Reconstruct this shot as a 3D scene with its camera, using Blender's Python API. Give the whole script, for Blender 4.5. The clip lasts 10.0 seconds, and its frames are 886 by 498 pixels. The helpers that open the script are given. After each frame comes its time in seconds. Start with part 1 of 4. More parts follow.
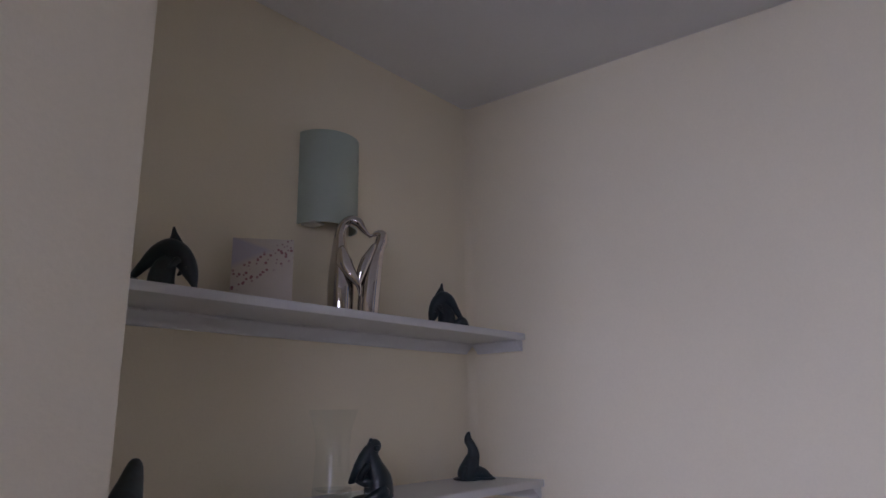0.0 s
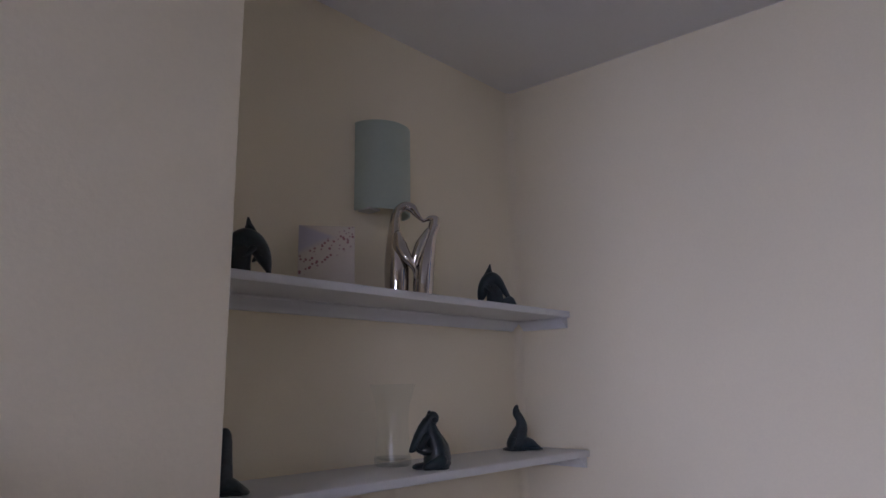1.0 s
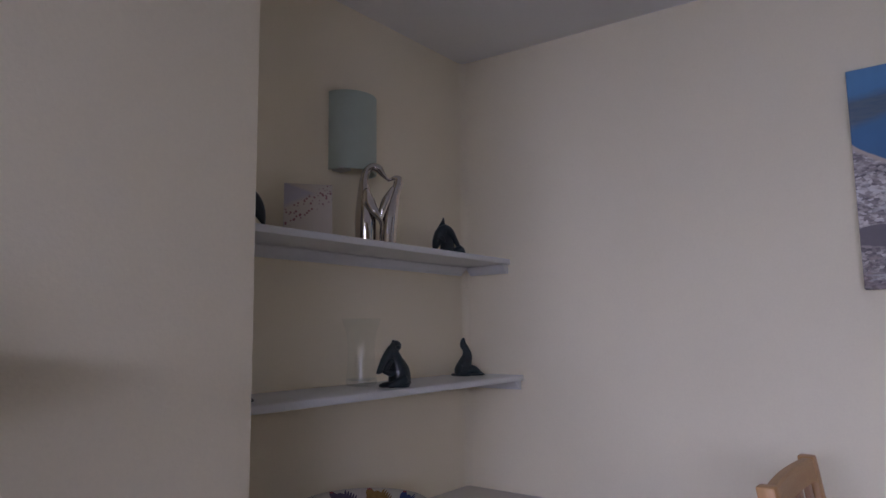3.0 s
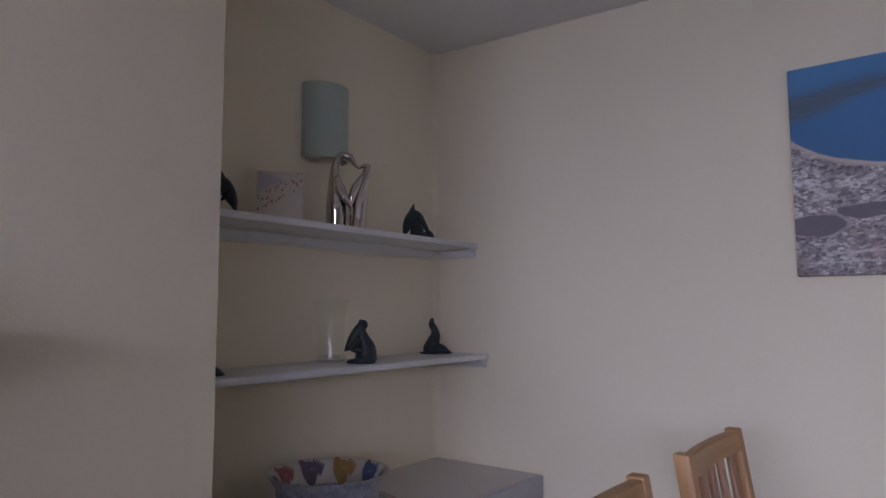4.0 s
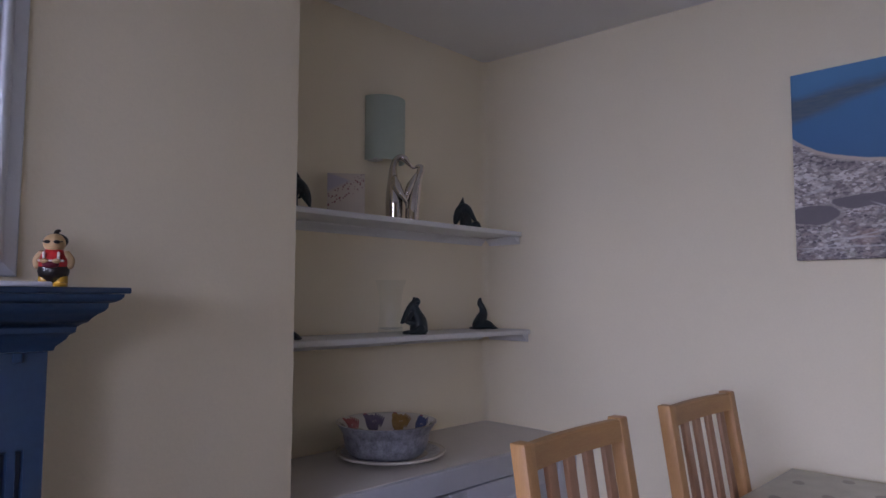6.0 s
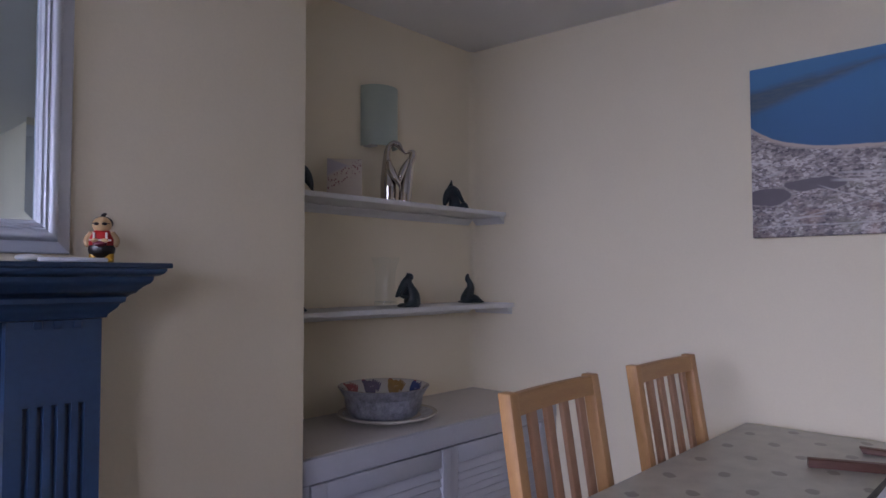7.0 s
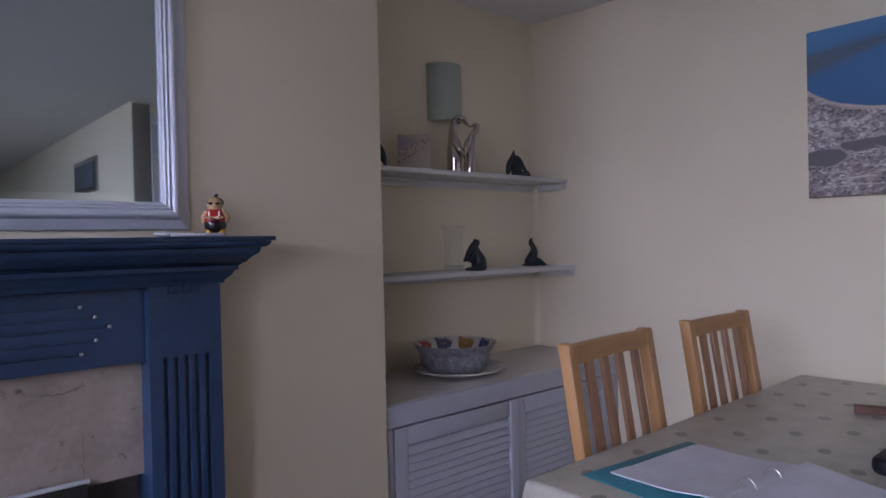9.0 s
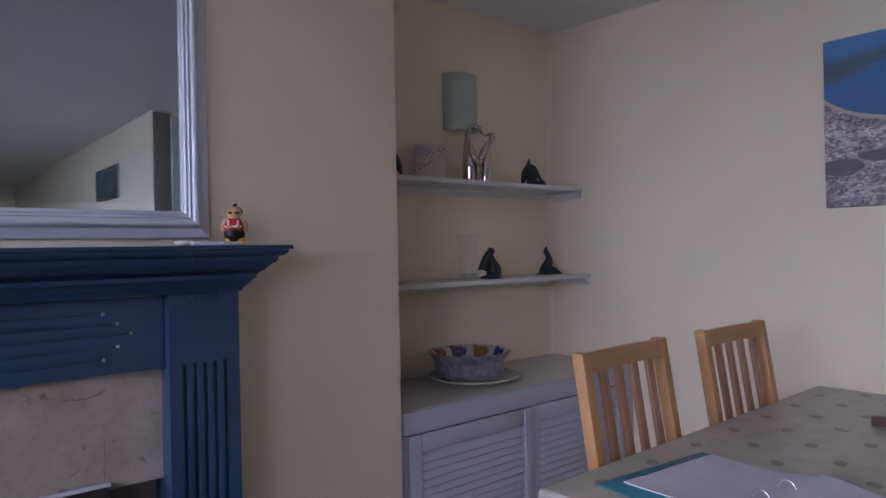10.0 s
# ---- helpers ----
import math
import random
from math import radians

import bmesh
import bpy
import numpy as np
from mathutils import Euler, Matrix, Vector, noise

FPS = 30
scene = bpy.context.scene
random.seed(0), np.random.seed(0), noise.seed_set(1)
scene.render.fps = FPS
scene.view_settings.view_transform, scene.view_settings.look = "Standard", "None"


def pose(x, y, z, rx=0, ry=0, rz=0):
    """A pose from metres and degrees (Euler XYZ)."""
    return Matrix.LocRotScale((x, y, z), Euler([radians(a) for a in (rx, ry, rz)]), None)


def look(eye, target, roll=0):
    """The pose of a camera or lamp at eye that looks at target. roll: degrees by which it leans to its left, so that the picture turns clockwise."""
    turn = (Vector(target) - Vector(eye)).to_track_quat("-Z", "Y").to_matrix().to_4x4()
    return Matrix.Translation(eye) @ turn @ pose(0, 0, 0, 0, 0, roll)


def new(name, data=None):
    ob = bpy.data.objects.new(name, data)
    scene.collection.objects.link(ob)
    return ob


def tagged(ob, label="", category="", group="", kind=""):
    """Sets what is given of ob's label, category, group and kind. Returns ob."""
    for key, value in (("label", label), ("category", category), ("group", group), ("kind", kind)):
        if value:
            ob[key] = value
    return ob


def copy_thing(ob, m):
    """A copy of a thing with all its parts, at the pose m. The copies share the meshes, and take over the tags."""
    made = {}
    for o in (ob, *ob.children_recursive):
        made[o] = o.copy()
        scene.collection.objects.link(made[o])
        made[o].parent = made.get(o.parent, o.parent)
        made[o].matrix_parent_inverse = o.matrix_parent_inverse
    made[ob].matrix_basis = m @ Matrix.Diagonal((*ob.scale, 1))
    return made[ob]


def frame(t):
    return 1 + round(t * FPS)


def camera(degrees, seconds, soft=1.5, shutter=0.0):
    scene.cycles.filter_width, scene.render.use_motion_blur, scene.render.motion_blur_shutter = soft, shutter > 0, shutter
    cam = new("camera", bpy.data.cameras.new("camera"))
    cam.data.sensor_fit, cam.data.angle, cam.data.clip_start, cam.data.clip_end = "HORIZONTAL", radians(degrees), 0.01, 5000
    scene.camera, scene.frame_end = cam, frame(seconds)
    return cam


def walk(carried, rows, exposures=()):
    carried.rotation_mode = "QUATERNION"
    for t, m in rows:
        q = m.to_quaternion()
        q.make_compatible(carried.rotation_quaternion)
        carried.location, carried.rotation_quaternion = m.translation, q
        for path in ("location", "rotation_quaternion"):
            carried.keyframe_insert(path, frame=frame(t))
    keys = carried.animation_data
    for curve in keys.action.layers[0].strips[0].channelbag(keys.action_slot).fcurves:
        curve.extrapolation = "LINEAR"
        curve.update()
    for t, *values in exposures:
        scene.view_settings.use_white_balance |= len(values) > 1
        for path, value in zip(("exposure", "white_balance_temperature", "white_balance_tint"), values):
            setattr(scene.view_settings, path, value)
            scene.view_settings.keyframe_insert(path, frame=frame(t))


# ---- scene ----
cam = camera(67.6, 10.0)
PATH = [
    (0, (-0.058, 0.034, 1.337), (1.425, 1.288, 1.816), -0.9),
    (0.5, (-0.096, 0.022, 1.346), (1.36, 1.325, 1.773), -0.8),
    (1, (-0.159, 0.01, 1.34), (1.271, 1.348, 1.746), -0.9),
    (1.5, (-0.234, -0.015, 1.333), (1.21, 1.324, 1.68), -1.3),
    (2, (-0.308, -0.054, 1.327), (1.179, 1.25, 1.623), -1.5),
    (3.5, (-0.453, -0.215, 1.303), (1.129, 0.988, 1.523), -0.3),
    (4, (-0.46, -0.294, 1.308), (1.119, 0.92, 1.494), -0.2),
    (4.5, (-0.486, -0.37, 1.301), (1.043, 0.908, 1.467), -0.0),
    (5, (-0.535, -0.468, 1.29), (0.943, 0.87, 1.458), 0.2),
    (5.5, (-0.585, -0.548, 1.289), (0.848, 0.839, 1.449), 0.3),
    (6.8, (-0.778, -0.699, 1.267), (0.67, 0.677, 1.371), -0.2),
    (7, (-0.816, -0.729, 1.268), (0.649, 0.631, 1.351), -0.1),
    (7.5, (-0.89, -0.795, 1.259), (0.591, 0.548, 1.302), 0.1),
    (8, (-0.924, -0.821, 1.263), (0.55, 0.531, 1.264), -0.3),
    (8.2, (-0.934, -0.819, 1.259), (0.502, 0.573, 1.256), -0.6),
    (8.5, (-0.945, -0.843, 1.266), (0.42, 0.619, 1.243), -1.0),
    (8.7, (-0.954, -0.847, 1.269), (0.393, 0.631, 1.240), -1.2),
    (9, (-0.957, -0.862, 1.272), (0.369, 0.636, 1.251), -1.3),
    (9.5, (-0.952, -0.878, 1.274), (0.356, 0.635, 1.262), -1.2),
    (10, (-0.967, -0.877, 1.278), (0.323, 0.651, 1.279), -1.1),
]
walk(cam, [(t, look(eye, target, roll)) for t, eye, target, roll in PATH], [(0.0, -0.02), (1.5, 0.0), (4.5, -0.1), (10.0, -0.09)])

# ---- plan, in metres ----
XE = 1.642           # east wall
YN = 1.36            # alcove back wall
YC = 0.864           # chimney breast front
XC = 0.313           # chimney breast corner
XW = -3.3            # west wall, with the window
ZT_TOP = 0.70        # just under the cabinet top
ZC = 2.37            # ceiling
YR = -2.40           # return of the east wall
XR = 0.52            # east wall beyond the return
YS = -9.0            # south end
WINDOWS = ((-0.62, 0.78, 0.95, 1.98), (-3.6, -1.35, 1.0, 2.05))   # openings in the west wall: y0, y1, z0, z1

# ---- world and light ----
world = bpy.data.worlds.new("sky")
scene.world = world
world.use_nodes = True
wn = world.node_tree.nodes
sky = wn.new("ShaderNodeTexSky")
sky.sky_type = 'NISHITA'
sky.sun_disc = False
sky.sun_elevation, sky.sun_rotation = radians(35), radians(120)
world.node_tree.links.new(sky.outputs[0], wn["Background"].inputs[0])
wn["Background"].inputs[1].default_value = 0.06


def area_lamp(name, m, w, h, power, color):
    data = bpy.data.lights.new(name, 'AREA')
    data.shape, data.size, data.size_y, data.energy, data.color = 'RECTANGLE', w, h, power, color
    ob = new(name, data)
    ob.matrix_world = m
    return ob


# the bright overcast sky in front of each window
for (wy0, wy1, wz0, wz1), power in zip(WINDOWS, (440, 210)):
    mid = (wy0 + wy1) / 2
    area_lamp("window_daylight", look((XW - 1.2, mid, 2.50), (XW + 0.6, mid, 1.30)), 3.2, 2.2, power, (0.772, 0.80, 1.17))


# ---- materials ----
def ramp_node(nt, stops):
    r = nt.nodes.new("ShaderNodeValToRGB")
    while len(r.color_ramp.elements) < len(stops):
        r.color_ramp.elements.new(0.5)
    for e, (p, c) in zip(r.color_ramp.elements, stops):
        e.position, e.color = p, (*c, 1)
    return r


def scaled(c, k):
    return tuple(min(1.0, v * k) for v in c)


def surface(name, color, rough=0.6, vary=0.12, scale=6.0, grain=120.0, bump=0.1, metal=0.0, coat=0.0, stretch=(1, 1, 1), depth=0.002):
    """A painted or plain surface with variation at two scales and a fine relief."""
    m = bpy.data.materials.new(name)
    m.use_nodes = True
    nt = m.node_tree
    bs = nt.nodes["Principled BSDF"]
    tc = nt.nodes.new("ShaderNodeTexCoord")
    mp = nt.nodes.new("ShaderNodeMapping")
    mp.inputs["Scale"].default_value = stretch
    nt.links.new(tc.outputs["Object"], mp.inputs[0])
    big = nt.nodes.new("ShaderNodeTexNoise")
    big.inputs["Scale"].default_value, big.inputs["Detail"].default_value = scale, 5
    fine = nt.nodes.new("ShaderNodeTexNoise")
    fine.inputs["Scale"].default_value, fine.inputs["Detail"].default_value = grain, 3
    nt.links.new(mp.outputs[0], big.inputs[0])
    nt.links.new(mp.outputs[0], fine.inputs[0])
    mix = nt.nodes.new("ShaderNodeMath")
    mix.operation = 'MULTIPLY_ADD'
    mix.inputs[1].default_value = 0.35
    nt.links.new(fine.outputs[0], mix.inputs[0])
    half = nt.nodes.new("ShaderNodeMath")
    half.operation = 'MULTIPLY'
    half.inputs[1].default_value = 0.65
    nt.links.new(big.outputs[0], half.inputs[0])
    nt.links.new(half.outputs[0], mix.inputs[2])
    r = ramp_node(nt, [(0.3, scaled(color, 1 - vary)), (0.7, scaled(color, 1 + vary))])
    nt.links.new(mix.outputs[0], r.inputs[0])
    nt.links.new(r.outputs[0], bs.inputs["Base Color"])
    bs.inputs["Roughness"].default_value, bs.inputs["Metallic"].default_value = rough, metal
    bs.inputs["Coat Weight"].default_value = coat
    if bump:
        b = nt.nodes.new("ShaderNodeBump")
        b.inputs["Strength"].default_value, b.inputs["Distance"].default_value = bump, depth
        nt.links.new(fine.outputs[0], b.inputs["Height"])
        nt.links.new(b.outputs[0], bs.inputs["Normal"])
    return m


def glassy(name, color, rough=0.0, ior=1.45):
    m = bpy.data.materials.new(name)
    m.use_nodes = True
    bs = m.node_tree.nodes["Principled BSDF"]
    bs.inputs["Base Color"].default_value = (*color, 1)
    bs.inputs["Roughness"].default_value, bs.inputs["IOR"].default_value = rough, ior
    bs.inputs["Transmission Weight"].default_value = 1.0
    return m


def thin_glass(name, color, rough, gloss_part):
    """Very thin clear glass: light goes straight through, with a faint gloss."""
    m = bpy.data.materials.new(name)
    m.use_nodes = True
    nt = m.node_tree
    clear = nt.nodes.new("ShaderNodeBsdfTransparent")
    clear.inputs[0].default_value = (*color, 1)
    gloss = nt.nodes.new("ShaderNodeBsdfGlossy")
    gloss.inputs["Roughness"].default_value = rough
    mix = nt.nodes.new("ShaderNodeMixShader")
    mix.inputs[0].default_value = gloss_part
    nt.links.new(clear.outputs[0], mix.inputs[1])
    nt.links.new(gloss.outputs[0], mix.inputs[2])
    nt.links.new(mix.outputs[0], nt.nodes["Material Output"].inputs[0])
    return m


def wood(name, light, dark, along=(1, 1, 1), rough=0.45):
    m = surface(name, light, rough, 0.1, 3.0, 60.0, 0.08, stretch=along)
    nt = m.node_tree
    r = [n for n in nt.nodes if n.bl_idname == "ShaderNodeValToRGB"][0]
    r.color_ramp.elements[0].color, r.color_ramp.elements[1].color = (*dark, 1), (*light, 1)
    return m


WALL = surface("cream_wall_paint", (0.85, 0.765, 0.582), 0.85, 0.035, 1.6, 150, 0.22, depth=0.0016)
CEIL = surface("white_ceiling_paint", (0.84, 0.83, 0.81), 0.9, 0.03, 2.0, 90, 0.35, depth=0.002)
CARPET = surface("brown_carpet", (0.088, 0.068, 0.054), 0.95, 0.15, 5, 300, 0.6, depth=0.004)
WHITE = surface("white_gloss_paint", (0.70, 0.70, 0.705), 0.38, 0.04, 5, 70, 0.08)
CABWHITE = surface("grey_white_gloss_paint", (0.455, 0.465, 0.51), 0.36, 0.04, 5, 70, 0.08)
# cabinet paint again, lighter and warmer: wall bounce on the top, put into the colour
CABTOP = surface("bounce_lit_gloss_paint", (0.60, 0.56, 0.53), 0.42, 0.06, 4, 70, 0.08)
BLUE = surface("navy_blue_paint", (0.021, 0.049, 0.108), 0.32, 0.2, 7, 80, 0.12)
SILVER = surface("silver_frame_paint", (0.62, 0.65, 0.71), 0.42, 0.05, 8, 140, 0.06, metal=0.12)
MIRROR = surface("mirror_silver", (0.575, 0.675, 0.715), 0.015, 0.0, 2, 10, 0, metal=1.0)
OAK = wood("light_oak", (0.57, 0.315, 0.122), (0.40, 0.20, 0.075), (9, 9, 0.9))
OAK_DARK = wood("reddish_oak", (0.46, 0.25, 0.14), (0.32, 0.165, 0.09), (9, 9, 0.9))
OAK_X = wood("light_oak_rail", (0.55, 0.315, 0.12), (0.40, 0.20, 0.075), (0.9, 9, 9))
BROWN = wood("dark_brown_wood", (0.14, 0.060, 0.040), (0.075, 0.032, 0.022), (6, 1, 6))
POTTERY = surface("dark_green_glaze", (0.011, 0.024, 0.032), 0.34, 0.6, 24, 160, 0.14, coat=0.25)
CHROME = surface("polished_chrome", (0.58, 0.54, 0.51), 0.05, 0.02, 5, 60, 0.0, metal=1.0)
SHADE = surface("frosted_glass_shade", (0.435, 0.50, 0.425), 0.45, 0.04, 8, 90, 0.05)
TAUPE = surface("taupe_paint", (0.30, 0.26, 0.22), 0.6, 0.08, 5, 80, 0.08)
BLACK = surface("black_leather", (0.007, 0.007, 0.011), 0.55, 0.3, 10, 220, 0.35)
IRON = surface("black_fire_metal", (0.020, 0.018, 0.018), 0.5, 0.2, 8, 120, 0.1)
# dark brown that holds the shade inside the fire opening
OPENING_DARK = surface("shaded_opening_brown", (0.12, 0.10, 0.09), 0.8, 0.3, 9, 90, 0.3)
STEEL = surface("brushed_trim", (0.55, 0.54, 0.52), 0.3, 0.08, 10, 140, 0.05, metal=1.0)
PAPER = surface("white_paper", (0.62, 0.625, 0.675), 0.7, 0.10, 11, 60, 0.10)
TEAL = surface("teal_card", (0.030, 0.20, 0.26), 0.45, 0.1, 6, 100, 0.1)
GLASS = glassy("window_glass", (0.98, 0.985, 0.98), 0.0, 1.28)
THIN_GLASS = thin_glass("thin_clear_glass", (0.988, 0.992, 0.988), 0.22, 0.025)
BASE_GLASS = thin_glass("thick_clear_glass", (0.94, 0.95, 0.945), 0.18, 0.10)
UPVC = surface("white_window_frame", (0.8, 0.8, 0.8), 0.35, 0.02, 5, 50, 0.03)
STONE = surface("white_stone", (0.72, 0.70, 0.68), 0.5, 0.06, 20, 120, 0.1)


def math_node(nt, op, a, b=None, clamp=False):
    n = nt.nodes.new("ShaderNodeMath")
    n.operation, n.use_clamp = op, clamp
    for k, v in enumerate((a, b)):
        if v is None:
            continue
        if isinstance(v, (int, float)):
            n.inputs[k].default_value = v
        else:
            nt.links.new(v, n.inputs[k])
    return n.outputs[0]


CRACK_X = -0.582


def marble_material():
    m = surface("beige_marble", (0.31, 0.26, 0.22), 0.30, 0.24, 9, 60, 0.02, coat=0.2)
    nt = m.node_tree
    bs = nt.nodes["Principled BSDF"]
    old = bs.inputs["Base Color"].links[0].from_socket
    tc = nt.nodes.new("ShaderNodeTexCoord")
    warp = nt.nodes.new("ShaderNodeTexNoise")
    warp.inputs["Scale"].default_value, warp.inputs["Detail"].default_value = 6, 6
    nt.links.new(tc.outputs["Object"], warp.inputs[0])
    add = nt.nodes.new("ShaderNodeMixRGB")
    add.inputs[0].default_value = 0.10
    nt.links.new(tc.outputs["Object"], add.inputs[1])
    nt.links.new(warp.outputs[1], add.inputs[2])
    v = nt.nodes.new("ShaderNodeTexVoronoi")
    v.feature = 'DISTANCE_TO_EDGE'
    v.inputs["Scale"].default_value = 9.0
    nt.links.new(add.outputs[0], v.inputs[0])
    r = ramp_node(nt, [(0.0, (1, 1, 1)), (0.022, (0, 0, 0))])
    nt.links.new(v.outputs[0], r.inputs[0])
    gate = nt.nodes.new("ShaderNodeTexNoise")
    gate.inputs["Scale"].default_value = 16
    nt.links.new(tc.outputs["Object"], gate.inputs[0])
    gr = ramp_node(nt, [(0.60, (0, 0, 0)), (0.70, (1, 1, 1))])
    nt.links.new(gate.outputs[0], gr.inputs[0])
    mul = nt.nodes.new("ShaderNodeMath")
    mul.operation = 'MULTIPLY'
    nt.links.new(r.outputs[0], mul.inputs[0])
    nt.links.new(gr.outputs[0], mul.inputs[1])
    spot = nt.nodes.new("ShaderNodeTexNoise")
    spot.inputs["Scale"].default_value, spot.inputs["Detail"].default_value = 26, 2
    nt.links.new(add.outputs[0], spot.inputs[0])
    sr = ramp_node(nt, [(0.675, (0, 0, 0)), (0.74, (1, 1, 1))])
    nt.links.new(spot.outputs[0], sr.inputs[0])
    most = nt.nodes.new("ShaderNodeMath")
    most.operation = 'MAXIMUM'
    nt.links.new(mul.outputs[0], most.inputs[0])
    nt.links.new(sr.outputs[0], most.inputs[1])
    # one long crack running up from the corner of the fire
    sep = nt.nodes.new("ShaderNodeSeparateXYZ")
    nt.links.new(add.outputs[0], sep.inputs[0])
    pos = nt.nodes.new("ShaderNodeSeparateXYZ")
    nt.links.new(tc.outputs["Object"], pos.inputs[0])
    off = math_node(nt, 'ABSOLUTE', math_node(nt, 'SUBTRACT', sep.outputs[0], CRACK_X * 0.9 + 0.05))
    crack = math_node(nt, 'MULTIPLY', math_node(nt, 'SUBTRACT', 0.0013, off), 900.0, True)
    crack = math_node(nt, 'MULTIPLY', crack, math_node(nt, 'MULTIPLY', math_node(nt, 'SUBTRACT', 0.875, pos.outputs[2]), 40.0, True))
    crack = math_node(nt, 'MULTIPLY', crack, 0.8)
    allm = math_node(nt, 'MAXIMUM', most.outputs[0], crack)
    mix = nt.nodes.new("ShaderNodeMixRGB")
    mix.inputs[2].default_value = (0.15, 0.118, 0.10, 1)
    nt.links.new(allm, mix.inputs[0])
    nt.links.new(old, mix.inputs[1])
    nt.links.new(mix.outputs[0], bs.inputs["Base Color"])
    return m


MARBLE = marble_material()


def blend(nt, fac, a, b):
    n = nt.nodes.new("ShaderNodeMixRGB")
    for k, v in enumerate((fac, a, b)):
        if isinstance(v, tuple):
            n.inputs[k].default_value = (*v, 1)
        elif isinstance(v, (int, float)):
            n.inputs[k].default_value = v
        else:
            nt.links.new(v, n.inputs[k])
    return n.outputs[0]


def cloth_material():
    """Beige oilcloth printed with a lattice of grey-brown leaves."""
    m = surface("printed_oilcloth", (0.395, 0.38, 0.32), 0.34, 0.2, 13, 260, 0.16, coat=0.15)
    nt = m.node_tree
    bs = nt.nodes["Principled BSDF"]
    old = bs.inputs["Base Color"].links[0].from_socket
    tc = nt.nodes.new("ShaderNodeTexCoord")
    sep = nt.nodes.new("ShaderNodeSeparateXYZ")
    nt.links.new(tc.outputs["Object"], sep.inputs[0])
    wob = nt.nodes.new("ShaderNodeTexNoise")
    wob.inputs["Scale"].default_value = 34
    nt.links.new(tc.outputs["Object"], wob.inputs[0])
    masks = []
    side = math_node(nt, 'ADD', sep.outputs[1], sep.outputs[2])   # the drop goes on in the print
    for ox, oy in ((0.0, 0.0), (0.1, 0.1)):
        u = math_node(nt, 'SUBTRACT', math_node(nt, 'FRACT', math_node(nt, 'DIVIDE', math_node(nt, 'ADD', sep.outputs[0], 0.087 + ox), 0.2)), 0.5)
        v = math_node(nt, 'SUBTRACT', math_node(nt, 'FRACT', math_node(nt, 'DIVIDE', math_node(nt, 'ADD', side, 0.129 + oy), 0.2)), 0.5)
        du = math_node(nt, 'MULTIPLY', math_node(nt, 'ADD', u, math_node(nt, 'MULTIPLY', v, 0.5)), 7.2)
        dv = math_node(nt, 'MULTIPLY', math_node(nt, 'SUBTRACT', v, math_node(nt, 'MULTIPLY', u, 0.5)), 10.5)
        d = math_node(nt, 'SQRT', math_node(nt, 'ADD', math_node(nt, 'POWER', math_node(nt, 'ABSOLUTE', du), 2.0), math_node(nt, 'POWER', math_node(nt, 'ABSOLUTE', dv), 2.0)))
        d = math_node(nt, 'ADD', d, math_node(nt, 'MULTIPLY', math_node(nt, 'SUBTRACT', wob.outputs[0], 0.5), 1.1))
        masks.append(math_node(nt, 'MULTIPLY', math_node(nt, 'SUBTRACT', 1.0, d), 5.0, True))
    mask = math_node(nt, 'MULTIPLY', math_node(nt, 'MAXIMUM', masks[0], masks[1]), 0.72)
    nt.links.new(blend(nt, mask, old, (0.135, 0.115, 0.095)), bs.inputs["Base Color"])
    return m


CLOTH = cloth_material()


